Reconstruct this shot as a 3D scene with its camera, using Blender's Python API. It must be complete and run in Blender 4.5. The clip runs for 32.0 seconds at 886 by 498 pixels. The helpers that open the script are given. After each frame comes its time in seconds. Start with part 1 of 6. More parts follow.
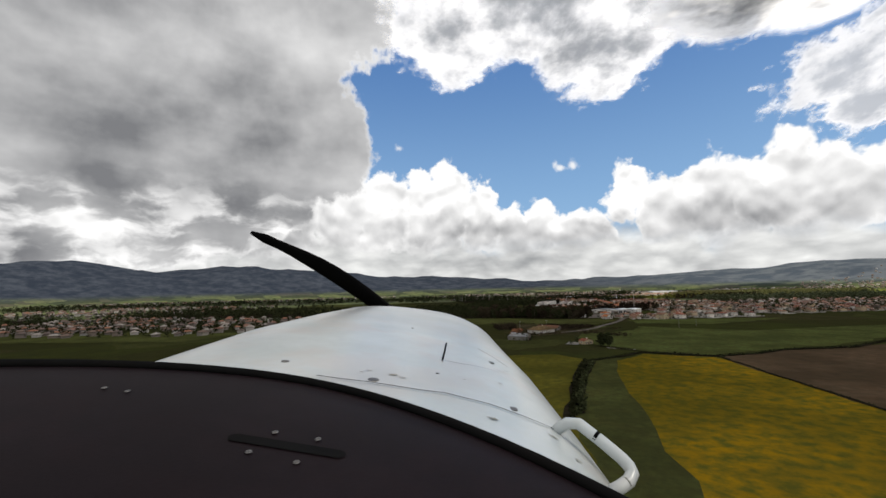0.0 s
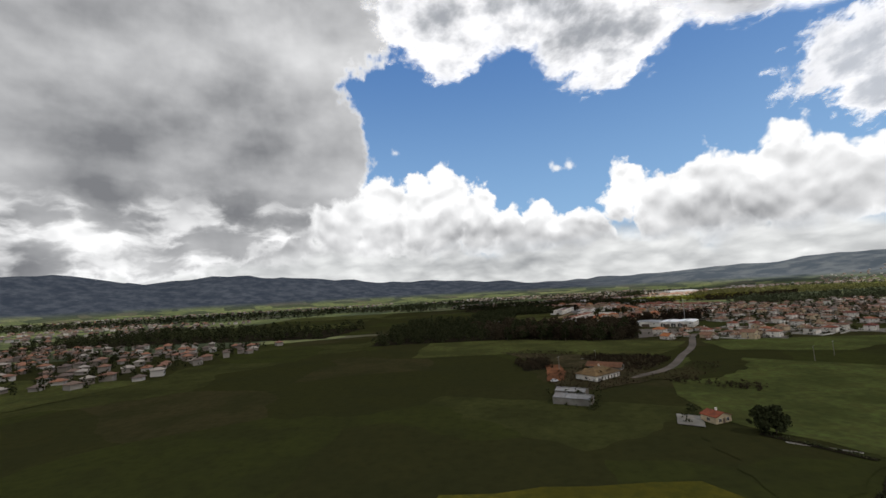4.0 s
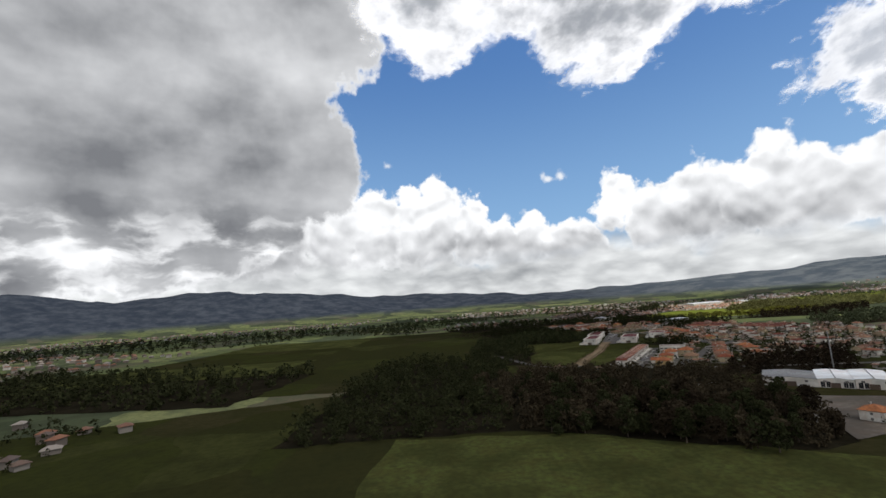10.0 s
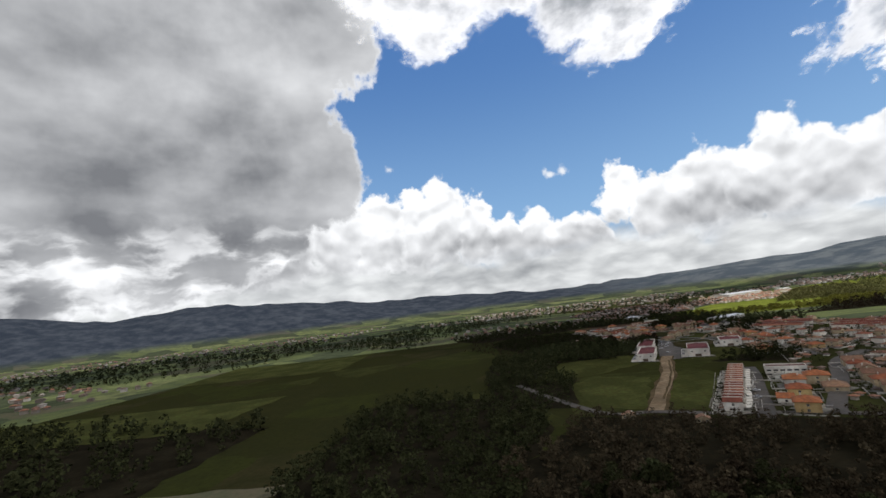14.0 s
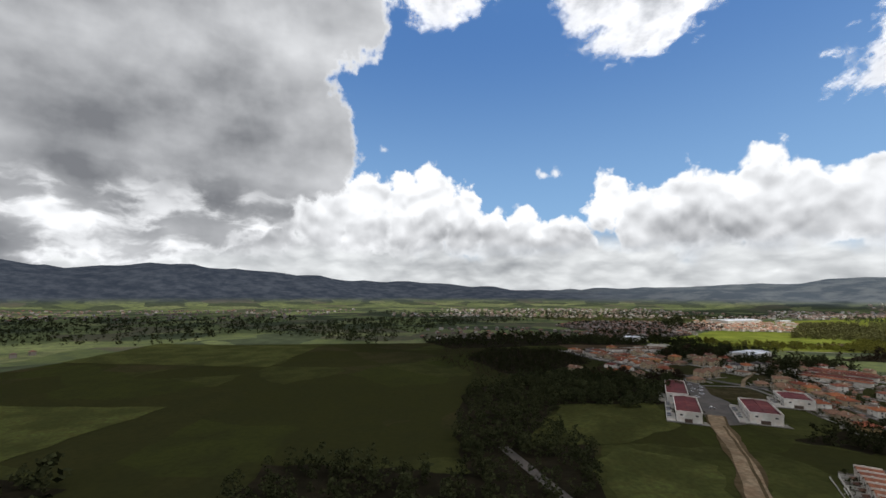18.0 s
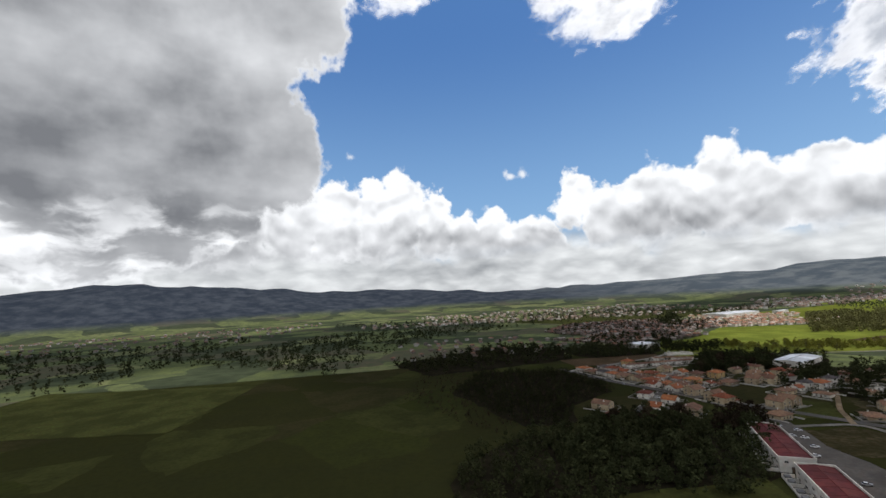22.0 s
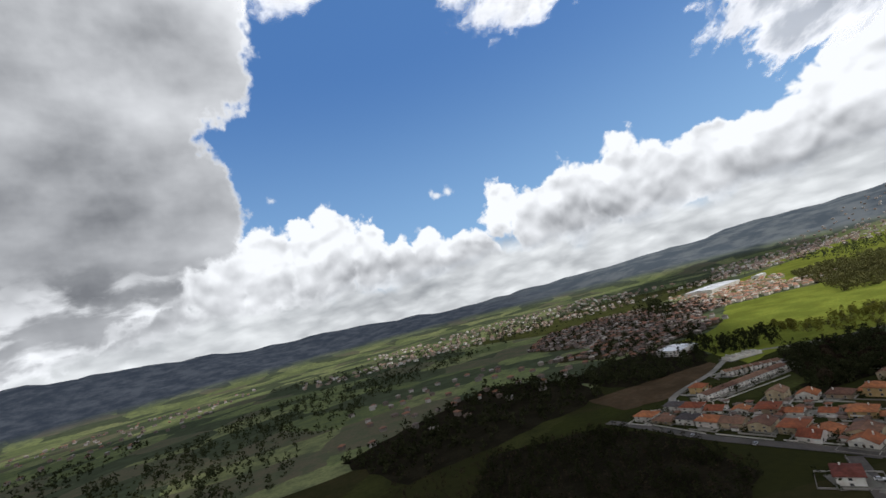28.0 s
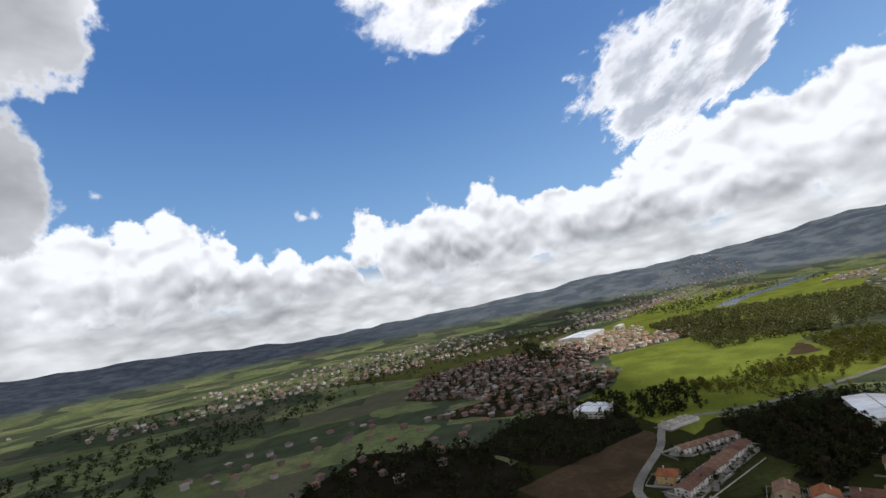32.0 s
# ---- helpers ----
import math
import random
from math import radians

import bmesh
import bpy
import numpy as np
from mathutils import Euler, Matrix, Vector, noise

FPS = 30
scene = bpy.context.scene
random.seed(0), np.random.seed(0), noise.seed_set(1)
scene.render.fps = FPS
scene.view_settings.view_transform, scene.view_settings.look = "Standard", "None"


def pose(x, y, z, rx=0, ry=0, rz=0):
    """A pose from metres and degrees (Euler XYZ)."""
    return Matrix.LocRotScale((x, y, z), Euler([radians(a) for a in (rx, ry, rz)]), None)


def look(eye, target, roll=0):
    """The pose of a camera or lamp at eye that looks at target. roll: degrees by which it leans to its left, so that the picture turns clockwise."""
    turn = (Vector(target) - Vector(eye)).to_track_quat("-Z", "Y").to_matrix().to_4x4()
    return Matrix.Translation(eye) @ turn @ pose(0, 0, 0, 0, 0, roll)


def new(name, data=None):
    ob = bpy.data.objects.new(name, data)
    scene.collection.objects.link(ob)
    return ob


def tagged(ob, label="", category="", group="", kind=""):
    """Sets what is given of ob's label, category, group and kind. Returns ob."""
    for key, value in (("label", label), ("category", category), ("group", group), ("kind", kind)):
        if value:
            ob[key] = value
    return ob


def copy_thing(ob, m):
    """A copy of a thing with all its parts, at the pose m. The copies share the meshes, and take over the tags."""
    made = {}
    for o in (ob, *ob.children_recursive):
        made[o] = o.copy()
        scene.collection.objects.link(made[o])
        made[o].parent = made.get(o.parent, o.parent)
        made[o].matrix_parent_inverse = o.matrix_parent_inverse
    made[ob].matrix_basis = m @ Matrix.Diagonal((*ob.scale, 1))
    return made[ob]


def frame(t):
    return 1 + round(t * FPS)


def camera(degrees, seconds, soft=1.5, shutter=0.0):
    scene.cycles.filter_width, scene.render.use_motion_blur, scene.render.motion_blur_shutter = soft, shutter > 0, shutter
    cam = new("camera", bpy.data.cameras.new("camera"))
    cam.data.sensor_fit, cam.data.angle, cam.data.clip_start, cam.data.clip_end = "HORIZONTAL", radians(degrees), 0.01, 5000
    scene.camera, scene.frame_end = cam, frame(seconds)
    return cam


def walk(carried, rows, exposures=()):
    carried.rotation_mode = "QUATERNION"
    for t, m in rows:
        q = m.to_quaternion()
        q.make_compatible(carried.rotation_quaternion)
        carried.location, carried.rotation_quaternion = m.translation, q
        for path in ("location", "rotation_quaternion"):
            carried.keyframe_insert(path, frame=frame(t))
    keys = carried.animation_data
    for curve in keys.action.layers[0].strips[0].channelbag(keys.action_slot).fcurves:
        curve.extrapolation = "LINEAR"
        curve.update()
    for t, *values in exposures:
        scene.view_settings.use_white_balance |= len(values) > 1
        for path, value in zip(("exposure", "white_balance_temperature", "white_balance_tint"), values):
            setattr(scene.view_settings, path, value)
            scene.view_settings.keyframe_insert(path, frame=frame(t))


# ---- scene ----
cam = camera(91.67, 32.0)

# seconds, place in metres, turn in degrees
PATH = [
    (0.0, 0.0, 0.0, 40.1, 95.44, 1.37, 0.13),
    (0.5, 0.5, 18.5, 41.4, 96.33, 6.78, 0.79),
    (1.0, 1.0, 37.1, 42.7, 96.57, 7.91, 1.50),
    (1.5, 1.5, 55.6, 44.0, 96.30, 4.77, 0.56),
    (2.0, 2.0, 74.2, 45.3, 95.85, 1.47, -0.90),
    (2.5, 2.5, 92.7, 46.6, 95.36, 1.93, -1.18),
    (3.0, 3.1, 111.2, 47.9, 95.65, 4.29, -0.38),
    (3.5, 3.6, 129.7, 49.2, 95.92, 3.62, 0.10),
    (5.5, 6.0, 203.6, 54.3, 95.67, 2.01, -0.38),
    (6.0, 6.7, 222.0, 55.6, 95.82, 3.64, -0.71),
    (6.5, 7.4, 240.4, 56.9, 96.34, 6.48, -0.74),
    (7.0, 8.1, 258.8, 58.3, 96.50, 7.18, -0.58),
    (7.5, 8.9, 277.1, 59.6, 96.64, 5.70, -0.62),
    (8.0, 9.7, 295.5, 60.9, 96.67, 3.92, -0.88),
    (8.5, 10.5, 313.8, 62.2, 96.93, 4.07, -0.88),
    (9.0, 11.4, 332.1, 63.6, 97.08, 4.28, -0.53),
    (9.5, 12.3, 350.4, 64.9, 97.40, 4.81, -0.33),
    (10.0, 13.2, 368.6, 66.3, 97.41, 3.91, -0.62),
    (10.5, 14.2, 386.9, 67.7, 97.62, 4.41, -0.90),
    (11.0, 15.2, 405.1, 69.1, 97.90, 4.71, -0.91),
    (11.5, 16.3, 423.2, 70.4, 98.24, 4.96, -0.59),
    (12.0, 17.3, 441.4, 71.8, 98.70, 4.79, -0.19),
    (12.5, 18.4, 459.5, 73.2, 98.24, 2.31, -0.10),
    (13.0, 19.6, 477.5, 74.6, 97.63, 0.64, -0.08),
    (13.5, 20.7, 495.6, 76.0, 97.72, 3.72, 0.19),
    (14.0, 21.9, 513.6, 77.3, 97.65, 6.71, 0.49),
    (14.5, 23.0, 531.5, 78.7, 97.50, 7.66, 0.22),
    (15.0, 24.2, 549.5, 80.0, 97.29, 5.97, -1.24),
    (15.5, 25.4, 567.4, 81.4, 96.75, 4.62, -2.99),
    (17.5, 30.0, 638.7, 86.6, 96.29, 2.70, -2.26),
    (18.0, 31.1, 656.5, 87.9, 95.84, -0.19, -2.43),
    (18.5, 32.3, 674.2, 89.1, 95.68, 0.40, -2.91),
    (19.0, 33.4, 692.0, 90.4, 96.33, 2.46, -3.01),
    (19.5, 34.5, 709.7, 91.7, 96.62, 3.84, -3.14),
    (20.0, 35.6, 727.4, 92.9, 96.70, 3.77, -3.90),
    (20.5, 36.7, 745.0, 94.2, 96.55, 3.34, -4.79),
    (21.0, 37.8, 762.7, 95.5, 96.41, 3.18, -5.40),
    (21.5, 38.9, 780.3, 96.8, 96.30, 3.48, -5.71),
    (22.0, 40.0, 798.0, 98.1, 96.34, 3.14, -5.81),
    (22.5, 41.1, 815.6, 99.4, 96.30, 2.31, -5.95),
    (23.0, 42.2, 833.2, 100.8, 96.18, 1.34, -6.46),
    (23.5, 43.4, 850.8, 102.1, 96.29, 2.28, -6.33),
    (24.0, 44.6, 868.3, 103.5, 96.86, 4.31, -5.99),
    (24.5, 45.8, 885.9, 105.0, 97.45, 6.71, -5.67),
    (26.5, 51.2, 955.8, 110.8, 97.85, 13.27, -7.33),
    (27.0, 52.7, 973.2, 112.3, 98.12, 13.36, -8.96),
    (27.5, 54.2, 990.6, 113.8, 98.16, 13.53, -10.90),
    (28.0, 55.8, 1007.9, 115.3, 98.40, 14.19, -12.76),
    (28.5, 57.4, 1025.2, 116.8, 98.96, 15.05, -14.54),
    (29.0, 59.1, 1042.4, 118.3, 99.39, 15.24, -16.51),
    (29.5, 60.8, 1059.5, 119.8, 99.63, 15.79, -18.43),
    (30.0, 62.5, 1076.6, 121.3, 99.59, 15.48, -20.82),
    (30.5, 64.2, 1093.7, 122.8, 99.49, 15.55, -23.22),
    (31.0, 66.0, 1110.8, 124.3, 99.29, 13.97, -26.18),
    (31.5, 67.8, 1127.8, 125.8, 98.98, 11.92, -29.23),
    (32.0, 69.6, 1144.9, 127.2, 98.58, 10.47, -31.83),
]
walk(cam, [(t, pose(x, y, z, rx, ry, rz)) for t, x, y, z, rx, ry, rz in PATH],
     ((0, 0.06, 6700, 10), (6, 0.05, 6550, 10), (12, 0.05, 6500, 10), (20, 0.05, 6450, 10), (28, 0.0, 6350, 10), (32, 0.0, 6300, 11)))

# ---- sky and sun ----
SUN_AZ, SUN_EL = 112.0, 48.0
scene.view_settings.exposure = 0.0
sun_data = bpy.data.lights.new("sun", "SUN")
sun_data.energy, sun_data.angle, sun_data.color = 3.0, radians(2.0), (1.0, 0.94, 0.84)
sun = new("sun", sun_data)
sun_way = Vector((math.sin(radians(SUN_AZ)) * math.cos(radians(SUN_EL)), math.cos(radians(SUN_AZ)) * math.cos(radians(SUN_EL)), math.sin(radians(SUN_EL))))
sun.matrix_world = look(sun_way * 800, (0, 0, 0))

world = bpy.data.worlds.new("sky")
scene.world = world
world.use_nodes = True
wn, wl = world.node_tree.nodes, world.node_tree.links
wn.clear()


def wire(tree, value, socket):
    if isinstance(value, bpy.types.NodeSocket):
        tree.links.new(value, socket)
    else:
        socket.default_value = value


def calc(op, a, b=0.0, c=0.0, tree=world.node_tree, clamp=False):
    n = tree.nodes.new("ShaderNodeMath")
    n.operation, n.use_clamp = op, clamp
    for value, socket in zip((a, b, c), n.inputs):
        wire(tree, value, socket)
    return n.outputs[0]


def ramp01(x, low, high, tree=world.node_tree):
    n = tree.nodes.new("ShaderNodeMapRange")
    n.interpolation_type = "SMOOTHSTEP"
    wire(tree, x, n.inputs[0])
    n.inputs[1].default_value, n.inputs[2].default_value = low, high
    return n.outputs[0]


def vec3(x, y, z, tree=world.node_tree):
    n = tree.nodes.new("ShaderNodeCombineXYZ")
    for value, socket in zip((x, y, z), n.inputs):
        wire(tree, value, socket)
    return n.outputs[0]


def blend(f, a, b, tree=world.node_tree):
    n = tree.nodes.new("ShaderNodeMix")
    n.data_type = "RGBA"
    for value, k in ((f, 0), (a, 6), (b, 7)):
        wire(tree, (*value, 1) if isinstance(value, tuple) else value, n.inputs[k])
    return n.outputs[2]


def fbm(vector, scale, detail=6, rough=0.55, tree=world.node_tree):
    n = tree.nodes.new("ShaderNodeTexNoise")
    wire(tree, vector, n.inputs["Vector"])
    n.inputs["Scale"].default_value, n.inputs["Detail"].default_value, n.inputs["Roughness"].default_value = scale, detail, rough
    return n.outputs[0]


def puffs(vector, scale, detail=2.0):
    """Rounded lobes in the plane: the soft distance to the middle of the nearest one."""
    n = wn.new("ShaderNodeTexVoronoi")
    n.voronoi_dimensions, n.feature, n.normalize = "2D", "SMOOTH_F1", True
    wl.new(vector, n.inputs["Vector"])
    n.inputs["Scale"].default_value, n.inputs["Detail"].default_value, n.inputs["Roughness"].default_value = scale, detail, 0.5
    n.inputs["Smoothness"].default_value = 0.5
    return n.outputs["Distance"]


def drift(x, y, scale, detail=5, rough=0.5):
    """Noise in the plane about zero."""
    n = wn.new("ShaderNodeTexNoise")
    n.noise_dimensions = "2D"
    wl.new(vec3(x, y, 0.0), n.inputs["Vector"])
    n.inputs["Scale"].default_value, n.inputs["Detail"].default_value, n.inputs["Roughness"].default_value = scale, detail, rough
    return calc("SUBTRACT", n.outputs[0], 0.5)


coord = wn.new("ShaderNodeTexCoord").outputs["Generated"]
split = wn.new("ShaderNodeSeparateXYZ")
wl.new(coord, split.inputs[0])
az = calc("MULTIPLY", calc("ARCTAN2", split.outputs[0], split.outputs[1]), 57.2958)
el = calc("MULTIPLY", calc("ARCSINE", split.outputs[2]), 57.2958)
soft_n = drift(az, el, 0.16, 5)
fine_n = drift(calc("ADD", az, 70.0), el, 0.42, 6, 0.55)
broad_n = drift(calc("ADD", az, 130.0), calc("MULTIPLY", el, 1.7), 0.07, 4)
slow_n = drift(calc("MULTIPLY_ADD", az, 0.7, 200.0), calc("MULTIPLY", el, 1.5), 0.10, 4, 0.45)
waz = calc("MULTIPLY_ADD", soft_n, 2.6, az)
wel = calc("MULTIPLY_ADD", drift(calc("ADD", az, 300.0), el, 0.16, 5), 2.6, el)
puff = puffs(vec3(waz, wel, 0.0), 0.42, 3.0)
saz, sel = calc("MULTIPLY_ADD", drift(az, el, 0.12, 2), 3.0, az), calc("MULTIPLY_ADD", drift(calc("ADD", az, 300.0), el, 0.12, 2), 3.0, el)
shape = puffs(vec3(saz, sel, 0.0), 0.24, 1.3)
shape_up = puffs(vec3(saz, calc("ADD", sel, 0.9), 0.0), 0.24, 1.3)
bulge = calc("SUBTRACT", 0.40, puff)
lit = calc("SUBTRACT", shape_up, shape)


def lumps(shapes):
    """Distance inside a union of ellipses on the sky, in degrees."""
    best = None
    for u, v, a, b in shapes:
        du = calc("MULTIPLY", calc("SUBTRACT", waz, u), 1 / a)
        dv = calc("MULTIPLY", calc("SUBTRACT", wel, v), 1 / b)
        r = calc("SQRT", calc("ADD", calc("MULTIPLY", du, du), calc("MULTIPLY", dv, dv)))
        d = calc("MULTIPLY", calc("SUBTRACT", 1.0, r), min(a, b))
        best = d if best is None else calc("SMOOTH_MAX", best, d, 0.4)
    return best


# the grey sheet with its bright rim, and the sheet high overhead
sheet = calc("MAXIMUM", lumps([(-34, 22, 22, 19), (-16, 19, 7, 8), (-24, 38, 20, 14), (-10, 34, 5, 5)]), calc("SUBTRACT", calc("MULTIPLY", az, -1.0), 40.0))
sheet = calc("MAXIMUM", sheet, lumps([(5, 80, 60, 27)]))
sheet_d = calc("ADD", sheet, calc("ADD", calc("MULTIPLY", bulge, 2.2), calc("MULTIPLY", fine_n, 3.6)))
# heaped banks
bank = lumps([(-13, 10, 4.5, 5.3), (-8, 10, 4, 5.4), (-2.5, 10, 3.5, 5.4), (0.8, 10.5, 3, 5.7), (5, 9, 3.2, 5), (9.5, 7.5, 3, 3.4), (13, 7.8, 3, 3.2), (18, 6.6, 4, 2.8), (23.8, 11.2, 2.3, 3.4), (28.5, 8.5, 4, 4.2),
              (33, 9.2, 3, 4.9), (36, 9, 3, 4.2), (39.7, 9.3, 3.2, 5.5), (44, 8.8, 4, 4.2), (49, 8.8, 4.5, 4.2), (55, 8.3, 5, 4.2), (60, 9, 4, 5), (64, 11, 5, 6.3), (71, 10, 6, 6.3), (82, 10, 9, 6.5),
              (95, 12, 14, 9), (120, 14, 16, 12), (-22, 7.5, 6, 3.6), (-33, 6, 7, 3)])
bank_d = calc("ADD", bank, calc("ADD", calc("MULTIPLY", bulge, 3.6), calc("MULTIPLY", fine_n, 1.5)))
crumbs = calc("ADD", lumps([(15.4, 15.3, 0.8, 0.7), (17.0, 15.7, 0.7, 0.9), (-5.6, 18.6, 0.6, 0.5)]), calc("MULTIPLY", fine_n, 2.2))

sky = wn.new("ShaderNodeTexSky")
sky.sky_type, sky.sun_disc = "NISHITA", False
sky.sun_elevation, sky.sun_rotation, sky.altitude, sky.dust_density = radians(SUN_EL), radians(SUN_AZ), 100, 0.6

glow = calc("POWER", 2.718, calc("MULTIPLY", calc("SQRT", calc("ADD", calc("POWER", calc("SUBTRACT", az, 2.0), 2.0), calc("POWER", calc("SUBTRACT", el, 44.0), 2.0))), -0.10))
band_m = calc("MULTIPLY", ramp01(calc("ADD", calc("SUBTRACT", el, calc("MULTIPLY", ramp01(az, 2.0, -12.0), 5.0)), calc("MULTIPLY", soft_n, 7.0)), 9.0, 4.5), 0.96)
streak = drift(calc("MULTIPLY", az, 0.45), calc("MULTIPLY_ADD", el, 1.5, 50.0), 0.5, 5, 0.55)
heap = puffs(vec3(calc("MULTIPLY", waz, 0.6), calc("MULTIPLY", wel, 1.5), 9.0), 0.34, 1.6)
band_b = calc("ADD", calc("MULTIPLY_ADD", heap, -0.9, 0.94), calc("MULTIPLY_ADD", slow_n, 0.7, calc("MULTIPLY", streak, 0.35)))
# heaps: white crowns, billows shaded on the under side, grey flat bases
bank_top = ramp01(calc("MULTIPLY_ADD", soft_n, 5.0, el), 5.0, 12.0)
bank_b = calc("ADD", calc("MULTIPLY_ADD", calc("MULTIPLY", lit, ramp01(el, 2.0, 9.0)), 1.5, calc("MULTIPLY_ADD", bank_top, 0.52, 0.46)), calc("MULTIPLY_ADD", slow_n, 0.55, calc("MULTIPLY_ADD", fine_n, 0.16, calc("MULTIPLY", soft_n, 0.35))))
bank_b = calc("ADD", bank_b, calc("MULTIPLY", ramp01(bank_d, 1.8, 0.0), 0.30))
# the sheet: soft grey bellies, paler towards its edge
sheet_b = calc("ADD", calc("MULTIPLY_ADD", slow_n, 0.55, 0.34), calc("MULTIPLY_ADD", fine_n, 0.12, calc("MULTIPLY_ADD", soft_n, 0.24, calc("MULTIPLY", broad_n, 0.62))))
sheet_b = calc("ADD", calc("ADD", sheet_b, calc("MULTIPLY", ramp01(sheet_d, 1.5, 0.0), 0.42)), calc("MULTIPLY_ADD", ramp01(sheet_d, 7.0, 0.5), 0.10, calc("MULTIPLY", glow, 0.9)))
# bright heaps seen in the gaps low under the sheet
low_gap = calc("MULTIPLY", ramp01(drift(calc("MULTIPLY_ADD", waz, 0.65, 400.0), calc("MULTIPLY", wel, 1.5), 0.22, 5, 0.5), -0.06, 0.17), ramp01(el, 15.0, 9.0))
sheet_b = calc("ADD", calc("SUBTRACT", sheet_b, calc("MULTIPLY", ramp01(el, 22.0, 12.0), 0.09)), calc("MULTIPLY", low_gap, calc("MULTIPLY_ADD", lit, 1.1, 0.58)))
col = blend(0.72, sky.outputs[0], blend(ramp01(el, 3.0, 34.0), (2.6, 4.9, 8.0), (0.75, 2.15, 5.4)))


def cloud_colour(b, warm=(9.75, 9.9, 10.1), cool=(0.93, 1.0, 1.17)):
    return blend(calc("MINIMUM", calc("MAXIMUM", b, 0.12), 1.06), cool, warm)


col = blend(band_m, col, cloud_colour(band_b, (9.6, 9.75, 9.7)))
col = blend(calc("MULTIPLY", ramp01(bank_d, -0.15, 0.55), ramp01(calc("MULTIPLY_ADD", soft_n, 4.0, el), 3.6, 6.6)), col, cloud_colour(bank_b))
col = blend(calc("MULTIPLY", ramp01(crumbs, -0.1, 0.7), 0.85), col, cloud_colour(0.95))
cover = calc("MULTIPLY", ramp01(fbm(coord, 2.6, 7, 0.55), 0.40, 0.50), calc("MULTIPLY", ramp01(calc("ABSOLUTE", az), 85.0, 110.0), ramp01(el, 2.0, 6.0)))
col = blend(ramp01(sheet_d, -0.2, 1.1), col, cloud_colour(sheet_b))
# unseen bright cloud outside the view, added to brighten the house walls
col = blend(cover, col, cloud_colour(calc("MULTIPLY_ADD", fbm(coord, 5.0, 5), 0.7, 0.55)))
col = blend(ramp01(el, 0.0, -1.2), col, (0.9, 1.1, 1.15))
back = wn.new("ShaderNodeBackground")
back.inputs[1].default_value = 0.1
wl.new(col, back.inputs[0])
out = wn.new("ShaderNodeOutputWorld")
wl.new(back.outputs[0], out.inputs[0])
world.cycles.sampling_method, world.cycles.sample_map_resolution = "MANUAL", 512

# ---- materials ----


def material(name, colour, rough=0.8, second=None, scale=1.0, vary=0.12, metal=0.0, bump=0.0, bump_scale=8.0, large=None, spec=0.3):
    """Two tones mixed by noise at a small and a large scale, a tone of its own for each object, and fine relief."""
    m = bpy.data.materials.new(name)
    m.use_nodes = True
    t = m.node_tree
    shader = t.nodes["Principled BSDF"]
    place = t.nodes.new("ShaderNodeTexCoord").outputs["Object"]
    info = t.nodes.new("ShaderNodeObjectInfo")
    small = fbm(place, scale, 5, 0.6, t)
    c = blend(ramp01(small, 0.3, 0.7, t), colour, second or tuple(v * 0.72 for v in colour), t)
    wide = fbm(place, large or scale * 0.13, 3, 0.5, t)
    c = blend(calc("MULTIPLY", ramp01(fbm(place, (large or scale * 0.13) * 3.7, 4, 0.6, t), 0.42, 0.62, t), 0.35, tree=t), c, tuple(v * f for v, f in zip(second or colour, (1.15, 0.9, 0.8))), t)
    c = blend(calc("MULTIPLY", ramp01(wide, 0.38, 0.62, t), 0.6, tree=t), c, tuple(v * 0.62 for v in (second or colour)), t)
    hsv = t.nodes.new("ShaderNodeHueSaturation")
    t.links.new(c, hsv.inputs["Color"])
    t.links.new(calc("MULTIPLY_ADD", info.outputs["Random"], 2 * vary, 1 - vary, t), hsv.inputs["Value"])
    t.links.new(calc("MULTIPLY_ADD", info.outputs["Random"], 0.06 * vary, 0.5 - 0.03 * vary, t), hsv.inputs["Hue"])
    t.links.new(hsv.outputs[0], shader.inputs["Base Color"])
    shader.inputs["Roughness"].default_value, shader.inputs["Metallic"].default_value = rough, metal
    shader.inputs["Specular IOR Level"].default_value = spec
    if bump:
        b = t.nodes.new("ShaderNodeBump")
        b.inputs["Strength"].default_value, b.inputs["Distance"].default_value = bump, 0.3 / bump_scale
        t.links.new(fbm(place, bump_scale, 4, 0.6, t), b.inputs["Height"])
        t.links.new(b.outputs[0], shader.inputs["Normal"])
    return m


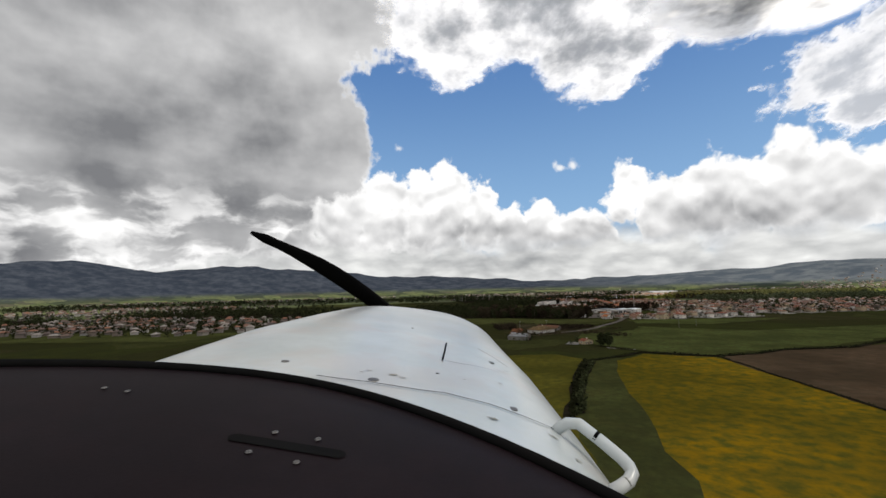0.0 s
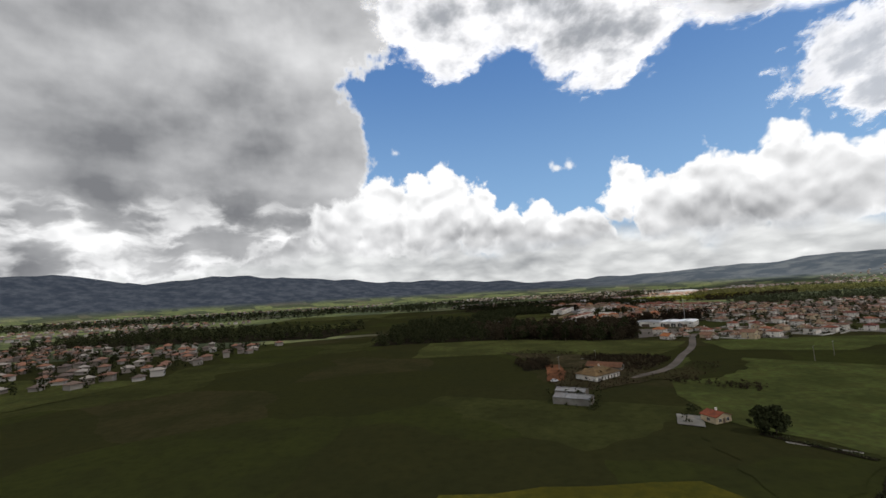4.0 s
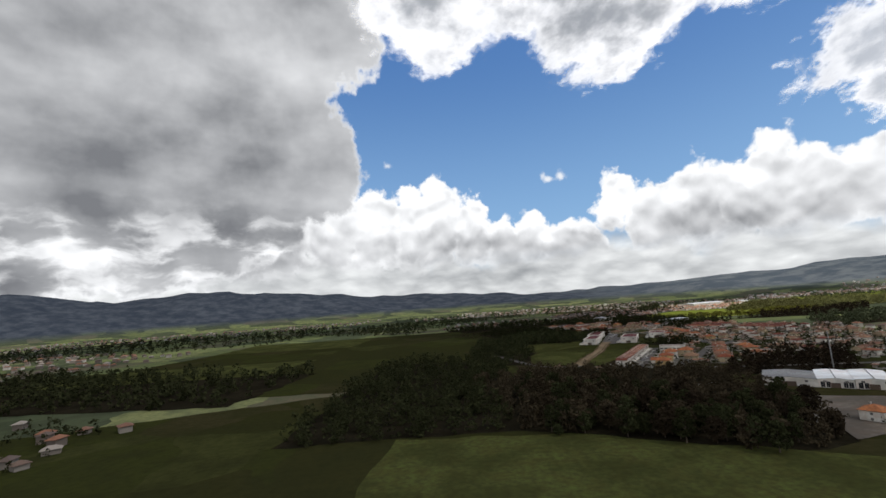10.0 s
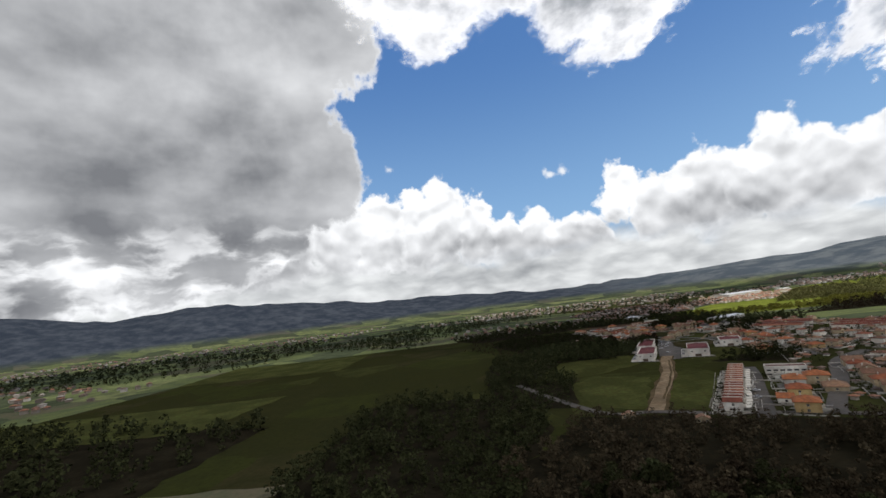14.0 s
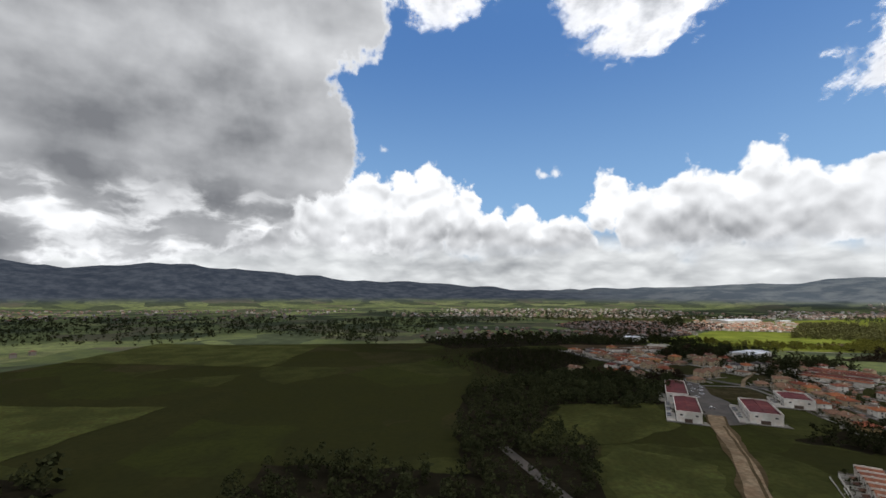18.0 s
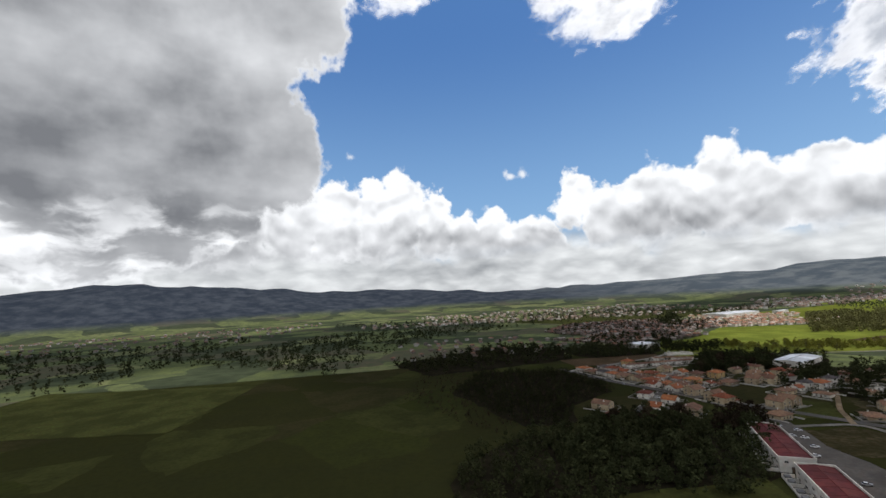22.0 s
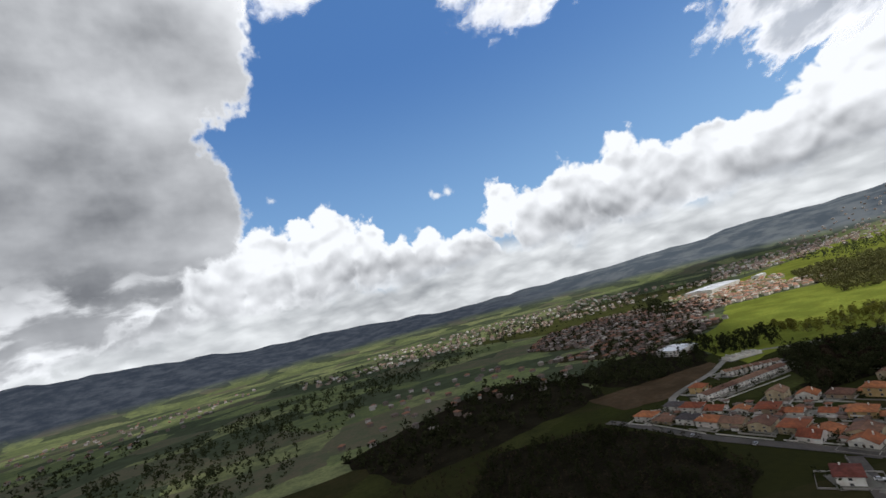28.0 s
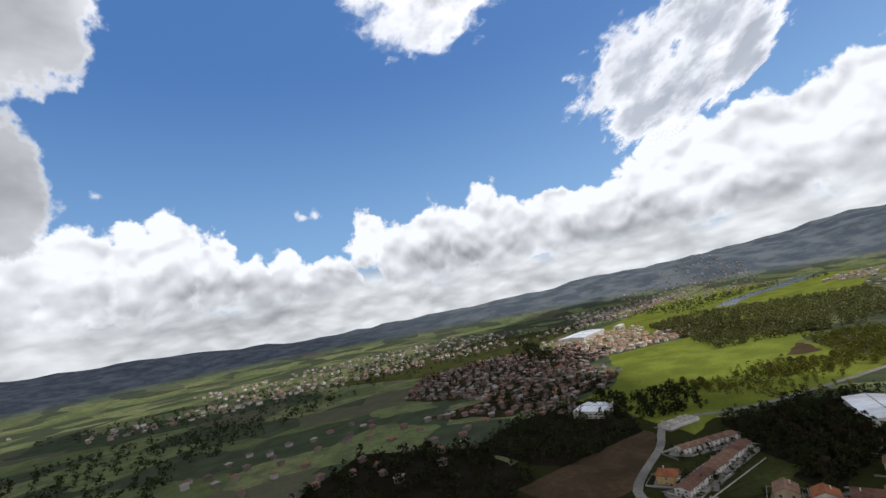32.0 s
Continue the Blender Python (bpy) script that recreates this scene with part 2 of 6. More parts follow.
def patchwork(name, tones, cells=0.0085, speck=(0.050, 0.060, 0.034)):
    """Farmland: cells of meadow, crop, bare soil and scrub; hill tones carry painted haze."""
    m = bpy.data.materials.new(name)
    m.use_nodes = True
    t = m.node_tree
    shader = t.nodes["Principled BSDF"]
    place = t.nodes.new("ShaderNodeTexCoord").outputs["Object"]
    warp = t.nodes.new("ShaderNodeVectorMath")
    warp.operation = "ADD"
    n = t.nodes.new("ShaderNodeTexNoise")
    n.inputs["Scale"].default_value, n.inputs["Detail"].default_value = 0.012, 3
    t.links.new(place, n.inputs["Vector"])
    sc = t.nodes.new("ShaderNodeVectorMath")
    sc.operation = "SCALE"
    sc.inputs["Scale"].default_value = 50
    t.links.new(n.outputs["Color"], sc.inputs[0])
    t.links.new(place, warp.inputs[0])
    t.links.new(sc.outputs[0], warp.inputs[1])
    v = t.nodes.new("ShaderNodeTexVoronoi")
    v.inputs["Scale"].default_value = cells
    t.links.new(warp.outputs[0], v.inputs["Vector"])
    s = t.nodes.new("ShaderNodeSeparateColor")
    t.links.new(v.outputs["Color"], s.inputs[0])
    r = t.nodes.new("ShaderNodeValToRGB")
    r.color_ramp.interpolation = "CONSTANT"
    while len(r.color_ramp.elements) < len(tones):
        r.color_ramp.elements.new(0.5)
    for e, (p, c) in zip(r.color_ramp.elements, tones):
        e.position, e.color = p, (*c, 1)
    t.links.new(s.outputs[0], r.inputs[0])
    grain = fbm(place, 0.25, 6, 0.65, t)
    c = blend(calc("MULTIPLY", ramp01(fbm(place, 0.035, 6, 0.6, t), 0.38, 0.66, t), 0.75, tree=t), r.outputs[0], tuple(1.35 * v for v in speck), t)
    c = blend(calc("MULTIPLY", ramp01(grain, 0.35, 0.75, t), 0.6, tree=t), c, speck, t)
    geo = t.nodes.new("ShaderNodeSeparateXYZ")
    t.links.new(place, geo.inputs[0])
    # bluish hill tones put distance haze into the base colour
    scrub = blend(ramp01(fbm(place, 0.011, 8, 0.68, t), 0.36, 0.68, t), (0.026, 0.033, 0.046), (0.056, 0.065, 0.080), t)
    # ridge darkened for cloud shade; farmed slopes eastward paled with haze, all in colour
    hazy_slopes = blend(ramp01(fbm(place, 0.006, 7, 0.62, t), 0.40, 0.62, t), (0.072, 0.088, 0.105), (0.135, 0.150, 0.160), t)
    scrub = blend(ramp01(calc("MULTIPLY_ADD", fbm(place, 0.002, 3, 0.5, t), 900.0, geo.outputs[0], t), 1300.0, 2700.0, t), scrub, hazy_slopes, t)
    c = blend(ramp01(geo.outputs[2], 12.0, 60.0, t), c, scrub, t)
    t.links.new(c, shader.inputs["Base Color"])
    shader.inputs["Roughness"].default_value = 0.95
    shader.inputs["Specular IOR Level"].default_value = 0.0
    return m


M = {
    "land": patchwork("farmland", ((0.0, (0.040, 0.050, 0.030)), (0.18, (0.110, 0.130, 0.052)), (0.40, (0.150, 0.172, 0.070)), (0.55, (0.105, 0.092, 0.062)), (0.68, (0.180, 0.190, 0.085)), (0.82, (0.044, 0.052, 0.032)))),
    "grass": material("grass", (0.058, 0.068, 0.020), 0.95, (0.036, 0.038, 0.015), 0.35, 0.1, bump=0.5, bump_scale=1.5, large=0.03, spec=0.0),
    # near meadow tones darkened in colour for cloud shade
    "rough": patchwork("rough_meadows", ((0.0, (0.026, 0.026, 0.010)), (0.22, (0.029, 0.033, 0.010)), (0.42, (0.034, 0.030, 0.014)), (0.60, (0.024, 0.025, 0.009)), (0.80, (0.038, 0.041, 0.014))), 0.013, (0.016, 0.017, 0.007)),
    "lush": material("lush_grass", (0.066, 0.084, 0.024), 0.95, (0.042, 0.048, 0.018), 0.3, 0.05, bump=0.5, bump_scale=1.5, large=0.03, spec=0.0),
    # this green has the far fields' sunlight mixed into its colour
    "bright": material("sunlit_green", (0.175, 0.20, 0.034), 0.95, (0.115, 0.140, 0.026), 0.3, 0.1, large=0.02, spec=0.0),
    "flower": material("flowering_field", (0.20, 0.115, 0.006), 0.95, (0.060, 0.062, 0.011), 0.22, 0.02, bump=0.5, bump_scale=1.5, large=0.016, spec=0.0),
    "meadow": material("flecked_meadow", (0.088, 0.074, 0.012), 0.95, (0.046, 0.048, 0.011), 0.30, 0.02, bump=0.5, bump_scale=1.5, large=0.02, spec=0.0),
    "soil": material("ploughed_soil", (0.085, 0.058, 0.036), 0.95, (0.055, 0.042, 0.026), 0.2, 0.1, bump=0.6, bump_scale=1.0, large=0.03, spec=0.0),
    "earth": material("bare_earth", (0.24, 0.185, 0.125), 0.95, (0.13, 0.10, 0.065), 0.3, 0.1, bump=0.4, bump_scale=2.0, spec=0.0),
    "rut": material("rutted_earth", (0.110, 0.082, 0.050), 0.95, (0.060, 0.048, 0.026), 0.35, 0.1, bump=0.4, bump_scale=2.0, spec=0.0),
    "clay": material("red_clay", (0.20, 0.085, 0.042), 0.95, (0.09, 0.045, 0.027), 0.4, 0.1, bump=0.4, bump_scale=2.0, spec=0.0),
    "asphalt": material("asphalt", (0.076, 0.068, 0.061), 0.9, (0.054, 0.048, 0.043), 0.6, 0.1, spec=0.2),
    "mud": material("muddy_ground", (0.056, 0.044, 0.027), 0.95, (0.026, 0.025, 0.012), 0.35, 0.1, bump=0.6, bump_scale=1.5, large=0.06, spec=0.0),
    "lane": material("worn_lane", (0.125, 0.108, 0.090), 0.9, (0.088, 0.076, 0.064), 0.4, 0.1, spec=0.06),
    "redtile": material("dark_red_tile", (0.22, 0.080, 0.052), 0.88, (0.13, 0.056, 0.040), 0.7, 0.35, bump=0.8, bump_scale=3.0, spec=0.06),
    "concrete": material("concrete", (0.20, 0.19, 0.17), 0.9, (0.13, 0.125, 0.11), 0.4, 0.15, spec=0.06),
    "white": material("white_render", (0.70, 0.68, 0.64), 0.85, (0.56, 0.54, 0.49), 0.5, 0.12, spec=0.06),
    "cream": material("cream_render", (0.44, 0.36, 0.25), 0.85, (0.33, 0.27, 0.18), 0.5, 0.2, spec=0.06),
    "ochre": material("ochre_render", (0.50, 0.37, 0.18), 0.85, (0.40, 0.29, 0.14), 0.5, 0.2, spec=0.06),
    "tile": material("clay_tile", (0.295, 0.098, 0.044), 0.85, (0.165, 0.066, 0.038), 0.7, 0.30, bump=0.8, bump_scale=3.0, spec=0.06),
    "oldtile": material("weathered_tile", (0.21, 0.115, 0.075), 0.9, (0.125, 0.078, 0.058), 0.7, 0.30, bump=0.8, bump_scale=3.0, spec=0.06),
    "mossytile": material("mossy_brown_tile", (0.150, 0.100, 0.048), 0.9, (0.088, 0.062, 0.034), 0.6, 0.2, bump=0.8, bump_scale=3.0, spec=0.06),
    "browntile": material("dark_brown_tile", (0.135, 0.060, 0.036), 0.9, (0.075, 0.042, 0.028), 0.5, 0.2, bump=0.8, bump_scale=3.0, spec=0.06),
    "darktile": material("slate_tile", (0.075, 0.065, 0.065), 0.8, (0.05, 0.045, 0.045), 0.7, 0.2, bump=0.6, bump_scale=3.0, spec=0.06),
    "redsheet": material("red_roof_sheet", (0.135, 0.032, 0.03), 0.7, (0.085, 0.024, 0.024), 0.3, 0.15, bump=0.3, bump_scale=2.0, spec=0.06),
    "greysheet": material("grey_roof_sheet", (0.20, 0.20, 0.20), 0.6, (0.15, 0.15, 0.15), 0.3, 0.15),
    "palesheet": material("pale_roof_sheet", (0.74, 0.76, 0.78), 0.5, (0.62, 0.64, 0.66), 0.2, 0.1),
    "pane": material("window_glass", (0.02, 0.025, 0.03), 0.12, (0.03, 0.03, 0.035), 0.5, 0.1, spec=0.6),
    "frame": material("window_frame", (0.45, 0.43, 0.40), 0.5, None, 2.0, 0.2),
    "door": material("door_paint", (0.10, 0.07, 0.05), 0.6, None, 2.0, 0.3),
    "leaf": material("leaves", (0.044, 0.050, 0.023), 0.9, (0.024, 0.028, 0.013), 0.8, 0.35, spec=0.0),
    "leaf_brown": material("bare_twigs", (0.052, 0.041, 0.026), 0.9, (0.028, 0.022, 0.015), 0.8, 0.35, spec=0.0),
    "leaf_olive": material("olive_leaves", (0.19, 0.185, 0.072), 0.9, (0.105, 0.105, 0.042), 0.5, 0.3, spec=0.0),
    # paler copy of the leaf colour, with distance and sunlight painted in
    "leaf_far": material("hazed_far_leaves", (0.085, 0.098, 0.055), 0.9, (0.045, 0.054, 0.030), 0.5, 0.3, spec=0.0),
    "leaf_bright": material("spring_leaves", (0.24, 0.235, 0.045), 0.9, (0.13, 0.135, 0.03), 0.8, 0.3, spec=0.0),
    "bark": material("bark", (0.07, 0.055, 0.04), 0.95, None, 3.0, 0.2),
    "steel": material("galvanised_steel", (0.40, 0.41, 0.42), 0.45, None, 2.0, 0.1, metal=0.6),
    "water": material("river_water", (0.06, 0.08, 0.09), 0.12, None, 0.05, 0.0, spec=0.6),
    "car": material("car_paint", (0.45, 0.45, 0.46), 0.3, (0.40, 0.40, 0.41), 1.0, 0.6, spec=0.5),
    # ground darkened in colour for the shade under trees and hedges
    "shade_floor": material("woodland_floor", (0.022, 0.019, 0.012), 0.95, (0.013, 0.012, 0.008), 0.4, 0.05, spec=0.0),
    "rubber": material("rubber", (0.02, 0.02, 0.02), 0.8, None, 5.0, 0.1),
}

# ---- mesh helpers ----


class Build:
    """Collects corners and faces of one mesh."""

    def __init__(self):
        self.v, self.f = [], []

    def poly(self, pts):
        k = len(self.v)
        self.v += [tuple(p) for p in pts]
        self.f.append(tuple(range(k, k + len(pts))))
        return self

    def box(self, x0, x1, y0, y1, z0, z1):
        k = len(self.v)
        self.v += [(x0, y0, z0), (x1, y0, z0), (x1, y1, z0), (x0, y1, z0), (x0, y0, z1), (x1, y0, z1), (x1, y1, z1), (x0, y1, z1)]
        self.f += [(k, k + 3, k + 2, k + 1), (k + 4, k + 5, k + 6, k + 7), (k, k + 1, k + 5, k + 4), (k + 1, k + 2, k + 6, k + 5), (k + 2, k + 3, k + 7, k + 6), (k + 3, k, k + 4, k + 7)]
        return self

    def loft(self, rings, closed=True, caps=True):
        k, n = len(self.v), len(rings[0])
        for r in rings:
            self.v += [tuple(p) for p in r]
        for i in range(len(rings) - 1):
            for j in range(n if closed else n - 1):
                a, b = k + i * n + j, k + i * n + (j + 1) % n
                self.f.append((a, b, b + n, a + n))
        if caps and closed:
            self.f.append(tuple(range(k + n - 1, k - 1, -1)))
            self.f.append(tuple(range(k + (len(rings) - 1) * n, k + len(rings) * n)))
        return self

    def tube(self, pts, radii, sides=6):
        rings, side = [], None
        for i, p in enumerate(pts):
            way = (Vector(pts[min(i + 1, len(pts) - 1)]) - Vector(pts[max(i - 1, 0)])).normalized()
            side = way.orthogonal() if side is None else side - way * side.dot(way)
            side.normalize()
            other = way.cross(side)
            rings.append([Vector(p) + (side * math.cos(a) + other * math.sin(a)) * radii[i] for a in (2 * math.pi * s / sides for s in range(sides))])
        return self.loft(rings)

    def mesh(self, name, mat, smooth=False):
        me = bpy.data.meshes.new(name)
        me.from_pydata(self.v, [], self.f)
        me.materials.append(mat)
        if smooth:
            me.polygons.foreach_set("use_smooth", [True] * len(me.polygons))
        me.update()
        return me


def part(name, build, mat, parent=None, label="", smooth=False):
    data = build if isinstance(build, bpy.types.Mesh) else build.mesh(name, mat, smooth)
    ob = new(name, data)
    ob.parent = parent
    if label:
        ob["label"] = label
    return ob


def setting(name, build, mat, label, category, smooth=False):
    return tagged(part(name, build, mat, None, "", smooth), label, category, "", "structure")


def inside(x, y, poly):
    hit = False
    for (x0, y0), (x1, y1) in zip(poly, poly[1:] + poly[:1]):
        if (y0 > y) != (y1 > y) and x < (x1 - x0) * (y - y0) / (y1 - y0) + x0:
            hit = not hit
    return hit


def ribbon(pts, width, z):
    b = Build()
    left, right = [], []
    for i, p in enumerate(pts):
        a, c = Vector(pts[max(i - 1, 0)]), Vector(pts[min(i + 1, len(pts) - 1)])
        way = (c - a).normalized()
        w = width[i] if isinstance(width, (list, tuple)) else width
        left.append((p[0] - way.y * w / 2, p[1] + way.x * w / 2, z))
        right.append((p[0] + way.y * w / 2, p[1] - way.x * w / 2, z))
    for i in range(len(pts) - 1):
        b.poly([left[i], right[i], right[i + 1], left[i + 1]])
    return b


def wander(pts, step=12.0, rough=2.0, seed=0):
    """A line through pts with uneven steps between them."""
    r = random.Random(seed)
    line = []
    for (x0, y0), (x1, y1) in zip(pts, pts[1:]):
        n = max(1, int(math.hypot(x1 - x0, y1 - y0) / step))
        for k in range(n):
            line.append((x0 + (x1 - x0) * k / n + r.uniform(-rough, rough) * (k > 0), y0 + (y1 - y0) * k / n + r.uniform(-rough, rough) * (k > 0)))
    return line + [pts[-1]]


# ---- ground, hills, fields, roads ----
RIDGE = ((-180, 1.85), (-110, 2.45), (-70, 2.85), (-46, 2.95), (-37, 2.55), (-30, 3.15), (-22, 2.45), (-15, 2.05), (-6, 1.45), (4, 0.75), (14, 0.35), (24, 0.65), (31, 1.15), (46, 1.55), (55, 1.75), (65, 2.25), (80, 3.25), (110, 2.65), (180, 1.85))
CENTRE = (76.0, 573.0)


def height(x, y):
    dx, dy = x - CENTRE[0], y - CENTRE[1]
    r, a = math.hypot(dx, dy), math.degrees(math.atan2(dx, dy))
    if r < 2300:
        return 0.0
    for (a0, e0), (a1, e1) in zip(RIDGE, RIDGE[1:]):
        if a0 <= a <= a1:
            s = (a - a0) / (a1 - a0)
            e = e0 + (e1 - e0) * (s * s * (3 - 2 * s))
    top = math.tan(math.radians(e)) * 4150 + 75
    s = min(max((r - 2750) / 1400, 0), 1)
    n = noise.fractal(Vector((x / 900, y / 900, 0)), 0.9, 2.1, 5)
    low = noise.noise(Vector((x / 500, y / 500, 4))) * 8 * min(max((r - 2300) / 500, 0), 1)
    return top * s * s * (3 - 2 * s) * (1 + 0.16 * n) + 26 * n * s + low + (noise.noise(Vector((x / 260, y / 260, 9))) * 16 * s)


b = Build()
RINGS = [0, 60, 120, 200, 300, 420, 560, 720, 900, 1100, 1300, 1500, 1700, 1900, 2100, 2300] + [2300 + 50 * k for k in range(1, 48)]
SIDES = 260
for r in RINGS[1:]:
    for k in range(SIDES):
        a = 2 * math.pi * k / SIDES
        x, y = CENTRE[0] + r * math.sin(a), CENTRE[1] + r * math.cos(a)
        b.v.append((x, y, height(x, y)))
b.v.append((*CENTRE, 0.0))
for k in range(SIDES):
    b.f.append((len(b.v) - 1, (k + 1) % SIDES, k))
for i in range(len(RINGS) - 2):
    for k in range(SIDES):
        p, q = i * SIDES + k, i * SIDES + (k + 1) % SIDES
        b.f.append((p, q, q + SIDES, p + SIDES))
setting("ground", b, M["land"], "green and brown farmland rising to hills with haze in their colour", "ground", True)

LEVEL, FLOOR = [0.05], [0.066]


def field(pts, mat, label, name="field", rough=2.0):
    store = FLOOR if name == "woodland_floor" else LEVEL
    store[0] += 0.004 if name == "woodland_floor" else 0.006
    edge = sum(math.dist(p, q) for p, q in zip(pts, pts[1:] + pts[:1]))
    pts = wander(pts + pts[:1], min(14, max(edge / 40, 1.5)), min(rough, edge / 70), len(pts))[:-1]
    return setting(name, Build().poly([(x, y, store[0]) for x, y in pts]), M[mat], label, "field")


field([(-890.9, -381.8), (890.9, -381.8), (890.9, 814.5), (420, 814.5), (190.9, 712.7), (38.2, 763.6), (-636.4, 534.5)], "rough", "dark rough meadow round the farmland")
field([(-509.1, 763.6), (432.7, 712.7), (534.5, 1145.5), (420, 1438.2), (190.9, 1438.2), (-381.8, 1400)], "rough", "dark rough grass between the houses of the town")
LEVEL[0] = 0.19
field([(-38.2, 114.5), (28, 84), (52, 150), (70, 215), (78, 240), (66.2, 262), (0, 262)], "meadow", "olive meadow flecked with yellow flowers")
field([(28, 84), (60, 78), (70, 165), (92, 236), (112, 256), (75, 236), (62, 200), (40, 136)], "grass", "green grass beside an overgrown ditch")
field([(40, 50), (110, 30), (165, 70), (134, 130), (141, 185), (148, 237), (116, 257), (92, 236), (68, 165)], "flower", "field in yellow and orange flower")
field([(150, 239), (141, 185), (134, 130), (165, 70), (224, 142.5), (330.9, 190.9), (332, 300), (245, 260), (198, 256)], "soil", "brown ploughed field")
field([(122, 265), (150, 246), (196, 262), (240, 270), (335, 318), (391, 387), (256, 366), (188, 428), (160, 438), (130, 405), (105, 345), (100, 312)], "lush", "green meadow below the settlement")
field([(78, 241), (112, 263), (121, 272), (100, 304), (84, 292)], "rough", "dark grass beside a small shed")
field([(45, 505), (102, 474), (146, 454), (178, 478), (190.9, 498.9), (140, 549.8), (71.3, 582.9)], "grass", "green crop strip under the woods")
field([(203.6, 458.2), (267.3, 432.7), (381.8, 483.6), (267.3, 506.5), (213.8, 509.1)], "lush", "green strip beside the lane")
field([(-25.5, 498.9), (76.4, 491.3), (178.2, 483.6), (203.6, 514.2), (73.8, 588), (-12.7, 598.2)], "grass", "long green field before the dark woods")
field([(109.5, 806.9), (137.5, 791.6), (182, 880.7), (147.6, 911.3), (122.2, 890.9)], "grass", "grass plot between dirt road and woods")
field([(145.1, 789.1), (168, 773.8), (224, 857.8), (201.1, 878.2)], "grass", "grass plot beside the terraced houses")
field([(89.1, 911.3), (152.7, 916.4), (203.6, 948.2), (216.4, 1005.5), (140, 1005.5)], "grass", "green meadow behind the white buildings")
field([(294, 1061), (328, 1059), (334, 1042), (321, 1016), (309, 1008), (288, 1014), (280, 1020), (283, 1038)], "mud", "brown weedy waste ground beside a car park")
field([(284, 1075), (300, 1071), (290, 1050), (282, 1034), (280, 1010), (276, 992), (260, 964), (252, 949), (223, 946), (233, 968), (242, 988), (262, 1030)], "asphalt", "worn grey car park between the white buildings", "yard", 0.4)
field([(305, 1090), (338, 1072), (368, 1109), (358, 1126), (340, 1106)], "grass", "green plot behind a waste ground")
field([(346, 1066), (372, 1052), (402, 1070), (410, 1098), (388, 1112)], "mud", "brown waste plot between low houses")
field([(262, 1400), (400, 1392), (392, 1374), (340, 1350), (300, 1336), (262, 1345)], "soil", "brown bare field behind the houses")
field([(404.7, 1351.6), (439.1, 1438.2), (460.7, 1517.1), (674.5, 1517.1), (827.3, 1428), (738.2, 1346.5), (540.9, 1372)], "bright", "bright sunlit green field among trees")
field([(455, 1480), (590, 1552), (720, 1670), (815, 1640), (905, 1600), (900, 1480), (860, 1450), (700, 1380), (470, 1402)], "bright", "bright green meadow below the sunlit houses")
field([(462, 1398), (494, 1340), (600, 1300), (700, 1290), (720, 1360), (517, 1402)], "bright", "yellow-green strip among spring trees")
field([(692, 1424), (769, 1440), (790, 1402), (734, 1365), (712, 1377)], "soil", "brown fallow patch in a green field")
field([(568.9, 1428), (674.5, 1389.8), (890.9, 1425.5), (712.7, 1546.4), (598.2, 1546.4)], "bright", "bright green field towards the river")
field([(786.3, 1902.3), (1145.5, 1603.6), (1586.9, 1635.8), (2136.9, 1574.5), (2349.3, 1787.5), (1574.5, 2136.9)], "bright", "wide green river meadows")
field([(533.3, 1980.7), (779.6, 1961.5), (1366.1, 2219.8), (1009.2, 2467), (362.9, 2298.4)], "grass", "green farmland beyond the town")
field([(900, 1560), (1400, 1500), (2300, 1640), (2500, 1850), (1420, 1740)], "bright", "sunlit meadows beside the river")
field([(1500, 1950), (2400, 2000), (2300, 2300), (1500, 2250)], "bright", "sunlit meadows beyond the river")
field([(-534.5, 420), (-229.1, 381.8), (-203.6, 458.2), (-509.1, 534.5)], "grass", "green meadow near a village")
field([(-483.6, 890.9), (-190.9, 878.2), (-165.5, 1005.5), (-509.1, 1018.2)], "grass", "green meadow under the hills")
field([(-420, 1221.8), (-152.7, 1183.6), (-140, 1374.5), (-420, 1425.5)], "grass", "green meadow under the hills")
field([(318.2, 1293.1), (384.4, 1293.1), (376.7, 1272.7), (333.5, 1275.3)], "grass", "grass strip behind a garden wall")
field([(50, 502), (102, 472), (152, 446), (128, 408), (100, 424), (72, 424)], "mud", "brown weedy slope behind the farm")
field([(58, 372), (76, 362), (104, 374), (122, 396), (112, 420), (84, 424), (62, 404)], "mud", "dark muddy farmyard with weeds")
field([(381.8, 1807.3), (432.7, 1654.5), (610.9, 1641.8), (763.6, 1692.7), (861.6, 1875.3), (702.3, 2006.7), (508.3, 1982.3)], "mud", "dusty brown ground between the far houses", rough=8.0)
field([(333, 1655), (381, 1555), (522, 1527), (620, 1570), (500, 1640)], "mud", "brown ground between the houses", rough=6.0)
field([(68, 438), (77, 435), (74, 412), (71, 402), (66, 386), (57, 387), (62, 408)], "clay", "red clay farmyard", rough=0.4)
field([(124, 394), (140, 405), (153, 421), (166, 441), (192, 428), (172, 395), (142, 374), (118, 376), (106, 380)], "rough", "dark weedy ground beside the lane")
field([(84, 306), (90, 318), (97, 313), (91, 301)], "concrete", "pale concrete slab by the shed", "slab", 0.1)
field([(213.8, 626.2), (180.7, 551.1), (218.9, 560), (254.5, 610.9)], "lane", "dusty grey yard before the warehouses", "yard", 0.4)


ROADS = []


